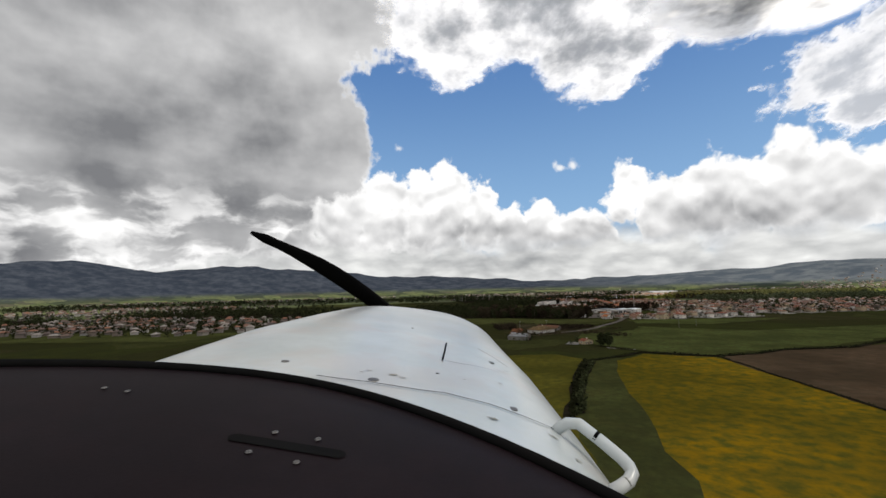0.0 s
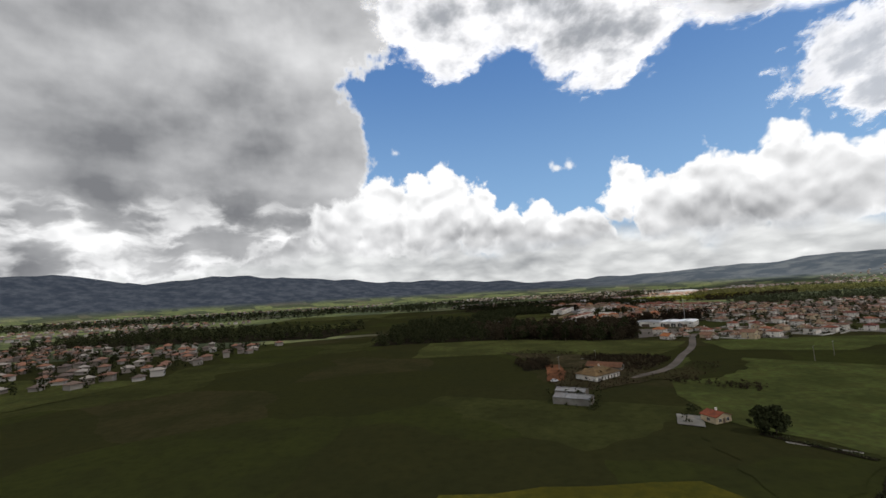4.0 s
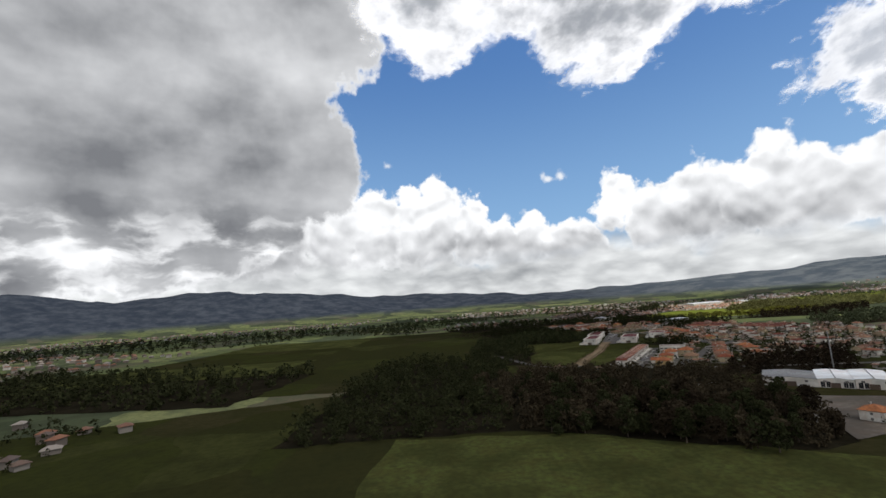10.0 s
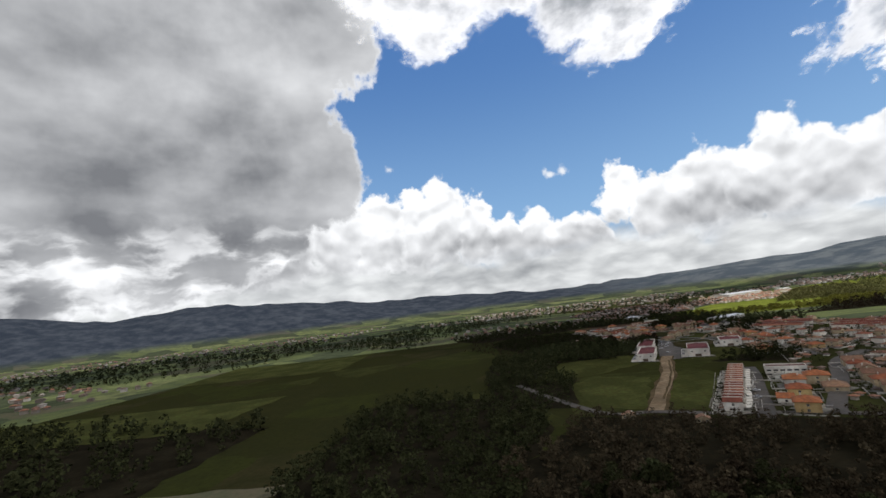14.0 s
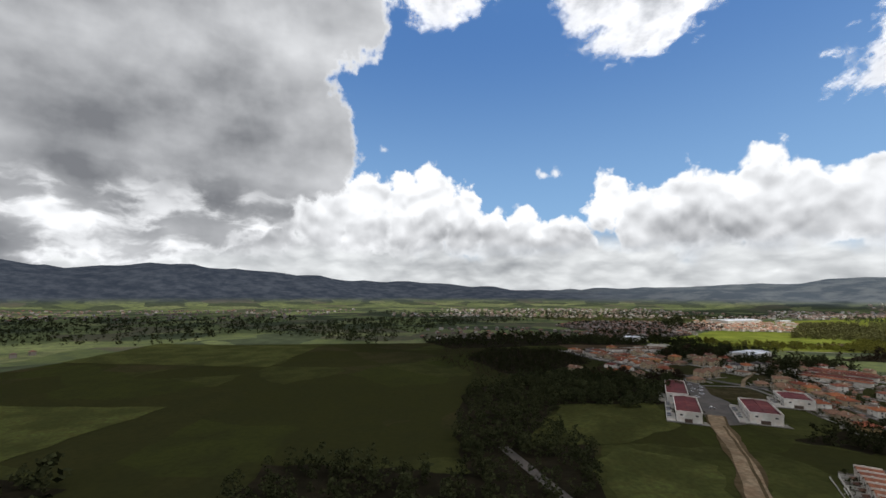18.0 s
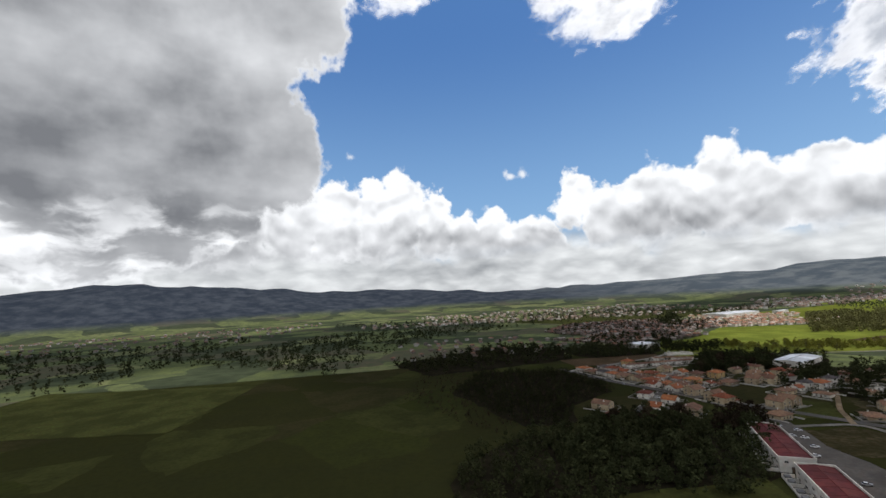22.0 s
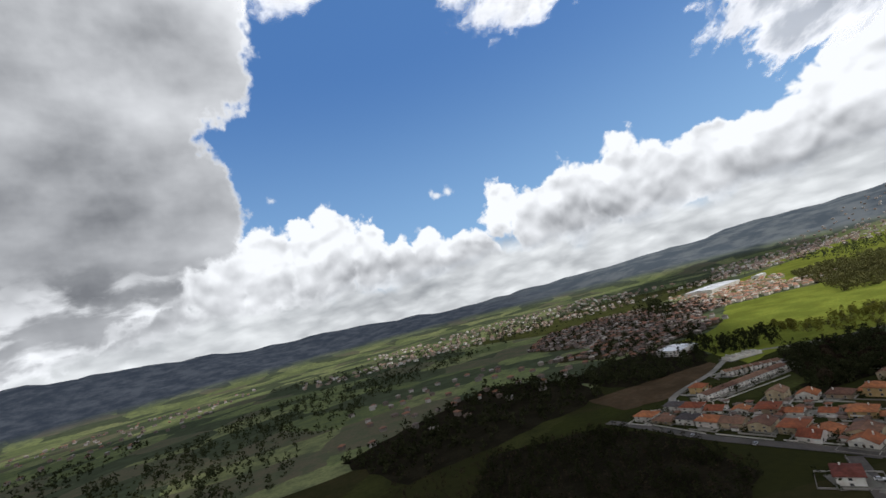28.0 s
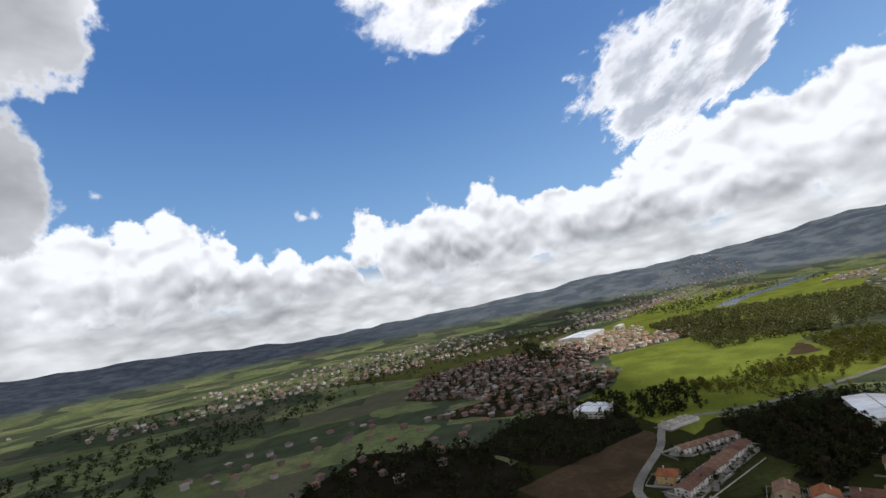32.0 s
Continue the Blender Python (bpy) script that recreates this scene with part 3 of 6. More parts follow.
def on_road(x, y, gap=0.0):
    """Whether a place lies on a road or within gap of its edge."""
    for (ax, ay), (bx, by), half in ROADS:
        ux, uy = bx - ax, by - ay
        k = min(max(((x - ax) * ux + (y - ay) * uy) / (ux * ux + uy * uy), 0.0), 1.0)
        if math.hypot(x - ax - k * ux, y - ay - k * uy) < half + gap:
            return True
    return False


def bends(pts, n=5):
    """A smooth line through pts."""
    line = []
    for i in range(len(pts) - 1):
        p0, p1, p2, p3 = (pts[min(max(i + k, 0), len(pts) - 1)] for k in (-1, 0, 1, 2))
        for k in range(n):
            u = k / n
            line.append(tuple(0.5 * (2 * b + (c - a) * u + (2 * a - 5 * b + 4 * c - d) * u * u + (3 * b - a - 3 * c + d) * u ** 3) for a, b, c, d in zip(p0, p1, p2, p3)))
    return line + [tuple(pts[-1])]


def road(pts, width, mat, label, name="road"):
    if isinstance(width, (list, tuple)):
        pts = [(*p, w) for p, w in zip(pts, width)]
    pts = bends(pts)
    if len(pts[0]) == 3:
        pts, width = [p[:2] for p in pts], [p[2] for p in pts]
    ROADS.extend((p, q, (width if isinstance(width, (int, float)) else max(width)) / 2) for p, q in zip(pts, pts[1:]))
    if name == "dirt_road":
        r = random.Random(8)
        pts = wander(pts, 4, 0.12, 4)
        width = [9.0 + 0.9 * math.sin(k * 0.37) + 0.6 * math.sin(k * 0.83) + r.uniform(-0.3, 0.3) for k in range(len(pts))]
    LEVEL[0] += 0.006
    return setting(name, ribbon(pts, width, LEVEL[0]), M[mat], label, "road")


road([(238, 560), (227, 544), (211, 518), (197, 493), (181, 469), (163, 446), (148.5, 425), (135.5, 408.5), (123.5, 397.5), (111, 390), (102, 383.5)], [5.0] * 9 + [4.4, 2.6], "lane", "worn grey-brown winding country lane")
road([(305.5, 1104.7), (260.9, 1005.5), (241.8, 969.8)], 14, "asphalt", "grey street between the white buildings")
TRACK = [(241.8, 969.8), (228, 946), (216, 920), (203, 893), (187.5, 865), (171, 838), (155, 811), (140, 785.3)]
road(wander(TRACK, 9, 1.3, 5), 12.6, "rut", "bare brown verge along a dirt road", "verge")
road(TRACK, [10, 9, 9, 10, 11, 10, 9, 8], "earth", "pale dirt road over grass", "dirt_road")
road([(x + 2.3, y - 1.3) for x, y in wander(TRACK[1:-1], 9, 0.6, 6)], 1.5, "rut", "brown weedy strip between wheel tracks", "verge")
road([(76.4, 911.3), (108.2, 799.3), (138.7, 784), (166.7, 767.5), (203.6, 750.9), (254.5, 725.5), (381.8, 693.6)], 6, "asphalt", "narrow grey street along the woods")
road([(259, 874), (243, 845), (214, 800), (187, 757), (182, 749)], 9, "asphalt", "grey street beside the terraced houses")
road([(368, 886), (330, 868), (305, 845), (274, 808), (225, 757), (216, 746)], 9, "asphalt", "grey street through the town")
road([(381.8, 1056.4), (330.9, 890.9)], 8, "asphalt", "grey street through the town")
road([(236.7, 1331.3), (244.4, 1304.5), (255.8, 1252.4), (266, 1223.1), (277.5, 1193.8), (295.3, 1151.8), (330.9, 1081.8), (369.1, 1005.5)], 8, "asphalt", "grey street below the villas")
road([(296, 1069), (316, 1066), (331, 1062), (336, 1051), (331, 1017), (335, 996)], 4.2, "concrete", "pale access road round a waste plot")
road([(333, 1063), (345, 1078), (357, 1093), (381, 1116), (404, 1138)], 3.4, "earth", "pale trodden path between plots")
road([(396, 1172), (418, 1152), (425, 1140), (430, 1109), (417, 1064), (398, 1030)], 6, "concrete", "pale street past low houses")
road([(277.5, 1177.3), (341.1, 1196.4), (420, 1209.1)], 7, "asphalt", "grey side street between villas")
road([(203.6, 1109.8), (248.2, 1155.6), (274.9, 1183.6)], 7, "asphalt", "grey side street between villas")
road([(290.2, 1298.2), (300.4, 1332.5), (369.1, 1359.3), (430.2, 1384.7), (498.9, 1338.9), (661.8, 1285.5)], 6, "concrete", "pale road past the long terrace")
road([(1420, 1790), (1626, 1840), (1850, 1850), (2114, 1862), (2500, 1920), (3000, 2000)], [50, 60, 70, 80, 85, 90], "water", "grey river across the valley floor", "water")

# ---- low broken cloud overhead ----
CLOUD_BASE = 1050.0


def cloud_cover(name, label, lobes, reach, rise=-0.3, thin=1.0, ragged=1.0, belly=0.36):
    """A layer of broken cloud with an uneven under side; lobes: middle and half widths in plan; rise: how the under side climbs northward."""
    m = bpy.data.materials.new(name)
    m.use_nodes = True
    t = m.node_tree
    t.nodes.clear()
    place = t.nodes.new("ShaderNodeTexCoord").outputs["Object"]
    axes = t.nodes.new("ShaderNodeSeparateXYZ")
    t.links.new(place, axes.inputs[0])
    wide = calc("SUBTRACT", fbm(place, 0.0042, 6, 0.55, t), 0.5, tree=t)
    fine = calc("SUBTRACT", fbm(place, 0.013, 6, 0.58, t), 0.5, tree=t)
    best = None
    for u, v, a, c in lobes:
        du = calc("MULTIPLY", calc("SUBTRACT", axes.outputs[0], u, tree=t), 1 / a, tree=t)
        dv = calc("MULTIPLY", calc("SUBTRACT", axes.outputs[1], v, tree=t), 1 / c, tree=t)
        d = calc("SQRT", calc("ADD", calc("MULTIPLY", du, du, tree=t), calc("MULTIPLY", dv, dv, tree=t), tree=t), tree=t)
        d = calc("MULTIPLY", calc("SUBTRACT", 1.0, d, tree=t), min(a, c), tree=t)
        best = d if best is None else calc("SMOOTH_MAX", best, d, 40.0, t)
    depth = calc("ADD", best, calc("ADD", calc("MULTIPLY", wide, 420.0 * ragged, tree=t), calc("MULTIPLY", fine, 190.0 * ragged, tree=t), tree=t), tree=t)
    thick = ramp01(calc("ADD", depth, calc("MULTIPLY", wide, 500.0, tree=t), tree=t), 30.0, 330.0, t)
    glowing, clear_air, mixed = t.nodes.new("ShaderNodeBsdfTranslucent"), t.nodes.new("ShaderNodeBsdfTransparent"), t.nodes.new("ShaderNodeMixShader")
    wire(t, blend(thick, (1.0, 1.0, 1.0), (belly * 0.95, belly, belly * 1.07), t), glowing.inputs[0])
    wire(t, calc("MULTIPLY", ramp01(depth, -15.0, 80.0, t), thin, tree=t), mixed.inputs[0])
    t.links.new(clear_air.outputs[0], mixed.inputs[1])
    t.links.new(glowing.outputs[0], mixed.inputs[2])
    t.links.new(mixed.outputs[0], t.nodes.new("ShaderNodeOutputMaterial").inputs[0])
    x0, x1, y0, y1 = reach
    b, n = Build(), 48
    for i in range(n + 1):
        for j in range(n + 1):
            x, y = x0 + (x1 - x0) * i / n, y0 + (y1 - y0) * j / n
            b.v.append((x, y, CLOUD_BASE + rise * (y - y1 + 350) + 30 * noise.noise(Vector((x / 320, y / 320, 2))) + 7 * noise.noise(Vector((x / 110, y / 110, 5)))))
    for i in range(n):
        for j in range(n):
            p = i * (n + 1) + j
            b.f.append((p, p + n + 1, p + n + 2, p + 1))
    return tagged(part(name, b, m, None, "", True), label, "cloud", "", "stuff")


cloud_cover("cloud", "white broken cumulus cloud over the town", [(60, 1850, 300, 400), (820, 1960, 350, 380), (300, 1350, 900, 480), (1250, 1650, 330, 330), (500, 1700, 560, 330)], (-900, 1800, 700, 2750))
cloud_cover("cloud", "sunlit cumulus cloud over the hills", [(2330, 2330, 420, 300), (2750, 2450, 460, 340), (2600, 1980, 420, 330), (3050, 2150, 350, 350)], (1700, 3600, 1450, 3000), -0.5, 1.0, 1.15, 0.55)
# two sheets added out of view, shaped to block sun from the ground
cloud_cover("cloud", "unseen grey cloud sheet added to shade the town and the near fields", [(700, 150, 950, 950)], (-700, 1900, -1200, 1400), 0.0, 0.66, 0.35)
cloud_cover("cloud", "unseen dark cloud sheet added to shade the villas and the far village", [(1150, 1000, 330, 330), (1100, 1250, 400, 500), (1400, 1480, 220, 220)], (450, 1850, 450, 1950), 0.0, 1.0, 0.35, 0.16)

# ---- houses ----
rng = random.Random(7)


def rectangle(w, d, z):
    return [(-w / 2, -d / 2, z), (w / 2, -d / 2, z), (w / 2, d / 2, z), (-w / 2, d / 2, z)]


def hip_roof(b, w, d, z, rise, cx=0.0, cy=0.0):
    o, t = 0.8, 0.22
    w, d = w + 2 * o, d + 2 * o
    k = len(b.v)
    run = min(w, d) / 2 * 0.98
    rx, ry = max(w / 2 - run, 0.05), max(d / 2 - run, 0.05)
    for z0 in (z - t, z):
        b.v += [(cx + x, cy + y, z0) for x, y, _ in rectangle(w, d, 0)]
    b.v += [(cx + x, cy + y, z + rise) for x, y, _ in rectangle(2 * rx, 2 * ry, 0)]
    b.f += [(k + 3, k + 2, k + 1, k)]
    for base in (k, k + 4):
        b.f += [(base + j, base + (j + 1) % 4, base + 4 + (j + 1) % 4, base + 4 + j) for j in range(4)]
    b.f += [(k + 8, k + 9, k + 10, k + 11)]


def gable_roof(b, w, d, z, rise, cx=0.0, cy=0.0):
    """Ridge along y."""
    o, t = 0.4, 0.2
    for s in (-1, 1):
        x0, x1, z0, z1 = s * (w / 2 + o), 0.0, z - rise * o / (w / 2), z + rise
        lo = [(cx + x0, cy - d / 2 - o, z0), (cx + x1, cy - d / 2 - o, z1), (cx + x1, cy + d / 2 + o, z1), (cx + x0, cy + d / 2 + o, z0)]
        b.loft([lo, [(x, y, q + t) for x, y, q in lo]])


def add_window(house, x, y, z, w, h, turn):
    """A framed pane standing 5 cm proud; turn: degrees round z from facing -y."""
    key = (round(w, 2), round(h, 2))
    if key not in WINDOWS:
        fb = Build()
        for args in ((-w / 2 - 0.1, -w / 2, -h / 2 - 0.1, h / 2 + 0.1), (w / 2, w / 2 + 0.1, -h / 2 - 0.1, h / 2 + 0.1), (-w / 2, w / 2, h / 2, h / 2 + 0.1), (-w / 2, w / 2, -h / 2 - 0.12, -h / 2), (-0.03, 0.03, -h / 2, h / 2)):
            fb.box(args[0], args[1], -0.09, 0.0, args[2], args[3])
        WINDOWS[key] = (fb.mesh("window", M["frame"]), Build().box(-w / 2, w / 2, -0.05, 0.0, -h / 2, h / 2).mesh("pane", M["pane"]))
    win = part("window", WINDOWS[key][0], None, house)
    win.matrix_basis = pose(x, y, z, 0, 0, turn)
    part("pane", WINDOWS[key][1], None, win)


WINDOWS = {}


def facade(house, w, d, floors, per_front, per_side, plain, base=0.0):
    for k in range(floors):
        z = base + 1.5 + 2.7 * k
        for s, turn in ((-1, 0), (1, 180)):
            for i in range(per_front):
                if not plain or (s == -1 and k == floors - 1):
                    add_window(house, (i + 0.5) * w / per_front - w / 2, s * d / 2, z, 1.2, 1.3, turn)
        for s, turn in ((-1, -90), (1, 90))[: 2 - plain]:
            for i in range(per_side):
                add_window(house, s * w / 2, (i + 0.5) * d / per_side - d / 2, z, 1.1, 1.2, turn)


def villa(w, d, floors, roof, wall, cover, label, balcony=False, wing=False, name="house", plain=False):
    h = 2.7 * floors + 0.3
    house = tagged(new(name), label, "house", "houses of the town")
    walls = Build().loft([rectangle(w, d, -0.2), rectangle(w, d, h)])
    cap = Build()
    rise = min(w, d) * 0.5 * (0.46 if roof == "hip" else 0.5)
    if roof == "hip":
        hip_roof(cap, w, d, h + 0.2, rise)
    elif roof == "gable":
        gable_roof(cap, w, d, h, rise)
        for s in (-1, 1):
            walls.poly([(-w / 2, s * d / 2, h), (w / 2, s * d / 2, h), (0, s * d / 2, h + rise)][::-s])
    else:
        cap.box(-w / 2 - 0.3, w / 2 + 0.3, -d / 2 - 0.3, d / 2 + 0.3, h, h + 0.35)
    if wing:
        walls.box(w / 2, w / 2 + 4.2, -d / 2 + 0.4, d / 2 - 3.5, -0.2, 2.6)
        hip_roof(cap, 4.2, d - 3.9, 2.75, 0.9, w / 2 + 2.0, -1.55)
    part("wall", walls, M[wall], house)
    top = part("roof", cap, M[cover], house)
    if "row house" not in label and name != "barn":
        part("chimney", Build().box(w * 0.2, w * 0.2 + 0.5, d * 0.15, d * 0.15 + 0.6, h, h + rise + 0.5).box(w * 0.2 - 0.08, w * 0.2 + 0.58, d * 0.15 - 0.08, d * 0.15 + 0.68, h + rise + 0.5, h + rise + 0.62), M["white"], top)
    part("door", Build().box(-0.55, 0.55, -d / 2 - 0.06, -d / 2, 0, 2.1), M["door"], house)
    if wing:
        part("garage_door", Build().box(w / 2 + 0.8, w / 2 + 3.4, -d / 2 + 0.33, -d / 2 + 0.4, 0, 2.2), M["frame"], house)
    if balcony:
        bal = part("balcony", Build().box(-w * 0.4, w * 0.1, -d / 2 - 1.4, -d / 2, 2.75, 2.95), M["white"], house)
        part("railing", Build().box(-w * 0.4, w * 0.1, -d / 2 - 1.4, -d / 2 - 1.3, 2.95, 3.85).box(-w * 0.4, -w * 0.4 + 0.1, -d / 2 - 1.3, -d / 2, 2.95, 3.85), M["white"], bal)
    if "terraced" in label:
        part("party_wall", Build().box(w / 2 - 0.02, w / 2 + 0.18, -d / 2 - 0.5, d / 2 + 0.5, 0, h + rise * 0.98), M["white"], house)
        porch = part("porch", Build().box(-w / 2, w / 2 - 0.4, -d / 2 - 4.2, -d / 2 - 0.1, 2.55, 2.8), M["white"], house)
        part("side_wall", Build().box(w / 2 - 0.4, w / 2 - 0.1, -d / 2 - 4.2, -d / 2 - 0.55, 0, 3.1), M["white"], porch)
        part("yard_wall", Build().box(w / 2 - 0.3, w / 2 - 0.1, d / 2 + 0.55, d / 2 + 6.2, 0, 1.9).box(-w / 2, w / 2 - 0.3, d / 2 + 6.0, d / 2 + 6.2, 0, 1.5), M["white"], house)
        part("lean_to", Build().loft([[(-w / 2 + 0.3, d / 2 + 0.05, 2.3), (0.6, d / 2 + 0.05, 2.3), (0.6, d / 2 + 2.8, 1.9), (-w / 2 + 0.3, d / 2 + 2.8, 1.9)], [(-w / 2 + 0.3, d / 2 + 0.05, 2.45), (0.6, d / 2 + 0.05, 2.45), (0.6, d / 2 + 2.8, 2.05), (-w / 2 + 0.3, d / 2 + 2.8, 2.05)]]), M["oldtile"], house)
    facade(house, w, d, floors, 2, 1, plain)
    return house


STOCK = [
    villa(12.5, 11, 2, "hip", "white", "tile", "white two-storey house with orange hipped tile roof", True),
    villa(11, 12.5, 2, "hip", "cream", "tile", "cream two-storey house with clay tile roof and garage", False, True),
    villa(11, 12.5, 2, "gable", "cream", "oldtile", "cream house with weathered gabled tile roof"),
    villa(13, 11, 1, "hip", "cream", "oldtile", "low cream house with weathered hipped roof"),
    villa(11, 11, 2, "hip", "ochre", "tile", "ochre house with orange tile roof", True, True),
    villa(12, 11, 1, "gable", "white", "tile", "white gabled house with orange tile roof", True),
    villa(11, 10, 2, "hip", "white", "darktile", "white house with dark slate-coloured roof"),
    villa(9, 8, 1, "gable", "white", "tile", "small white cottage with orange tile roof"),
]
PLAIN = [
    villa(11, 9, 2, "hip", "white", "redtile", "white house with dark red hipped tile roof", plain=True),
    villa(9, 10, 2, "gable", "cream", "oldtile", "cream house with weathered tile roof", plain=True),
    villa(12, 9, 1, "hip", "white", "oldtile", "low white house with brown tile roof", plain=True),
    villa(10, 9, 1, "gable", "cream", "oldtile", "low cream house with old brown tile roof", plain=True),
    villa(9, 9, 2, "hip", "white", "oldtile", "white house with old brown tile roof", plain=True),
]
LONG = villa(9.0, 6.5, 2, "gable", "white", "oldtile", "white row house under a long brown tile roof")
TERRACE = villa(6.2, 9, 2, "gable", "white", "redtile", "white terraced house with dark red tile roof", True)
NARROW = villa(15, 6, 1, "flat", "white", "concrete", "low white garages with flat roof", plain=True)
USED = set()
TAKEN, YAW = [], []


def settle_house(proto, x, y, turn, size=(1.0, 1.0, 1.0)):
    m = pose(x, y, 0, 0, 0, turn)
    TAKEN.append((x, y, 9.0))
    YAW.append(turn)
    if proto.name in USED:
        proto = copy_thing(proto, m)
    USED.add(proto.name)
    proto.matrix_basis = m @ Matrix.Diagonal((*size, 1))
    return proto


KEEP = [(424, 1376, 20), (493.8, 1262.5, 32), (472, 1240, 26), (520, 1250, 24)]


def clear(x, y, gap=0.0):
    return all((x - a) ** 2 + (y - b) ** 2 > (r + gap) ** 2 for a, b, r in TAKEN + KEEP)


def row(p, q, n, turn, pick=None, jitter=1.2, stock=None, size=(1.0, 1.0, 1.0)):
    for k in range(n):
        s = k / max(n - 1, 1)
        x, y = p[0] + (q[0] - p[0]) * s + rng.uniform(-jitter, jitter), p[1] + (q[1] - p[1]) * s + rng.uniform(-jitter, jitter)
        settle_house(pick[k % len(pick)] if pick else rng.choice(stock or STOCK), x, y, turn + rng.choice((0, 0, 90, 180)) * (pick is None) + rng.uniform(-3, 3), size)


def turn_of(p, q):
    return math.degrees(math.atan2(q[1] - p[1], q[0] - p[0]))


# villas along the street seen at the end
WIDE, LOWER = (1.12, 1.12, 0.74), (0.92, 0.92, 0.85)
row((258.4, 1310.9), (305.5, 1178.5), 10, turn_of((258.4, 1310.9), (305.5, 1178.5)), size=WIDE)
row((282.5, 1310.9), (333.5, 1196.4), 9, turn_of((282.5, 1310.9), (333.5, 1196.4)), size=WIDE)
row((333.5, 1266.4), (361.5, 1224.4), 4, 110)
row((312, 1309), (393, 1312), 13, turn_of((312, 1309), (393, 1312)) - 90, [LONG], 0.05, size=(1, 1, 0.72))
row((369, 1341), (407, 1327), 6, turn_of((369, 1341), (407, 1327)) - 90, [LONG], 0.05, size=(1, 1, 0.72))
settle_house(STOCK[4], 322, 1325, 20)
row((239.3, 1135.3), (262.2, 1150.5), 2, 40)
for k, x, y, a in ((1, 298, 1134, 15), (2, 326, 1112, 15), (2, 337.5, 1115, 15), (3, 304, 1089, 15), (2, 373, 1187, 20), (2, 384.5, 1183, 20), (0, 405, 1153, 15), (3, 350, 1192, 20)):
    settle_house(STOCK[k], x, y, a)
row((366.5, 1148), (426.4, 1164.5), 5, 15)
row((388.2, 1202.7), (439.1, 1215.5), 4, 15)
row((285.1, 1209.1), (300.4, 1145.5), 4, 105)
for x, y in ((196, 1117), (224, 1105), (203, 1150), (257, 1116), (253, 1171)):
    settle_house(rng.choice((STOCK[2], PLAIN[0], STOCK[3], PLAIN[0])), x, y, 40 + rng.choice((0, 90, 180)), (1.1, 1.1, 0.8))
for k, x, y, a in ((3, 357, 1070, 62), (3, 371, 1062, 62), (2, 386, 1082, 60), (3, 400, 1092, 62), (3, 396, 1061, 75), (2, 412, 1047, 75)):
    settle_house((STOCK + PLAIN)[k + 6 * (k == 2 and x > 390)], x, y, a, (0.95, 1.0, 0.8))
CUBE = villa(5, 5, 1, "flat", "white", "concrete", "small cubic white outbuilding with a flat roof", plain=True)
for x, y in ((438.5, 1132), (445, 1128.5)):
    settle_house(CUBE, x, y, 28)
# terraces and streets of the town
row((238.2, 857.6), (177.1, 768.5), 16, turn_of((234.2, 860.4), (173.1, 771.3)) + 180, [TERRACE], 0.25)
for k, x, y in ((4, 207, 754), (4, 224, 780), (0, 240, 803), (7, 211, 774), (1, 257, 806), (3, 251, 786)):
    settle_house(STOCK[k], x, y, 55 + 180 * (k == 0))
settle_house(NARROW, 252, 825, -31)
MUTED = [STOCK[2], STOCK[3], STOCK[1], STOCK[2], STOCK[3], STOCK[0], STOCK[4]]
row((313.1, 840), (260.9, 753.5), 7, 58, stock=MUTED, size=LOWER)
row((333.5, 833.6), (295.3, 750.9), 6, 60, stock=MUTED, size=LOWER)
row((350, 916.4), (381.8, 1056.4), 10, 75, stock=MUTED, size=LOWER)
row((315.6, 929.1), (356.4, 1043.6), 7, 75, stock=MUTED, size=LOWER)


def scatter_houses(poly, spacing, turn, count, stock=None):
    xs, ys = [p[0] for p in poly], [p[1] for p in poly]
    made = 0
    for _ in range(count * 12):
        x, y = rng.uniform(min(xs), max(xs)), rng.uniform(min(ys), max(ys))
        if made < count and inside(x, y, poly) and clear(x, y, spacing - 9) and not on_road(x, y, 5.5):
            settle_house(rng.choice(stock or PLAIN), x, y, turn + rng.choice((0, 90, 180, 270)) + rng.uniform(-8, 8), (rng.uniform(0.72, 0.98), rng.uniform(0.75, 1.05), rng.uniform(0.75, 0.9)))
            made += 1


scatter_houses([(333.5, 738.2), (534.5, 712.7), (547.3, 890.9), (356.4, 890.9)], 15, 20, 49)
scatter_houses([(190.9, 509.1), (369.1, 509.1), (381.8, 598.2), (267.3, 598.2)], 17, 30, 17)
scatter_houses([(369.1, 560), (598.2, 547.3), (572.7, 725.5), (318.2, 687.3)], 17, 10, 37)
scatter_houses([(369.1, 1081.8), (534.5, 1120), (509.1, 1221.8), (381.8, 1221.8)], 19, 15, 15)
scatter_houses([(369.1, 916.4), (534.5, 878.2), (598.2, 1018.2), (509.1, 1107.3), (394.5, 1094.5)], 14, 20, 39)
scatter_houses([(381.8, 1221.8), (420, 1228.2), (439.1, 1253.6), (381.8, 1260)], 14, 20, 4)


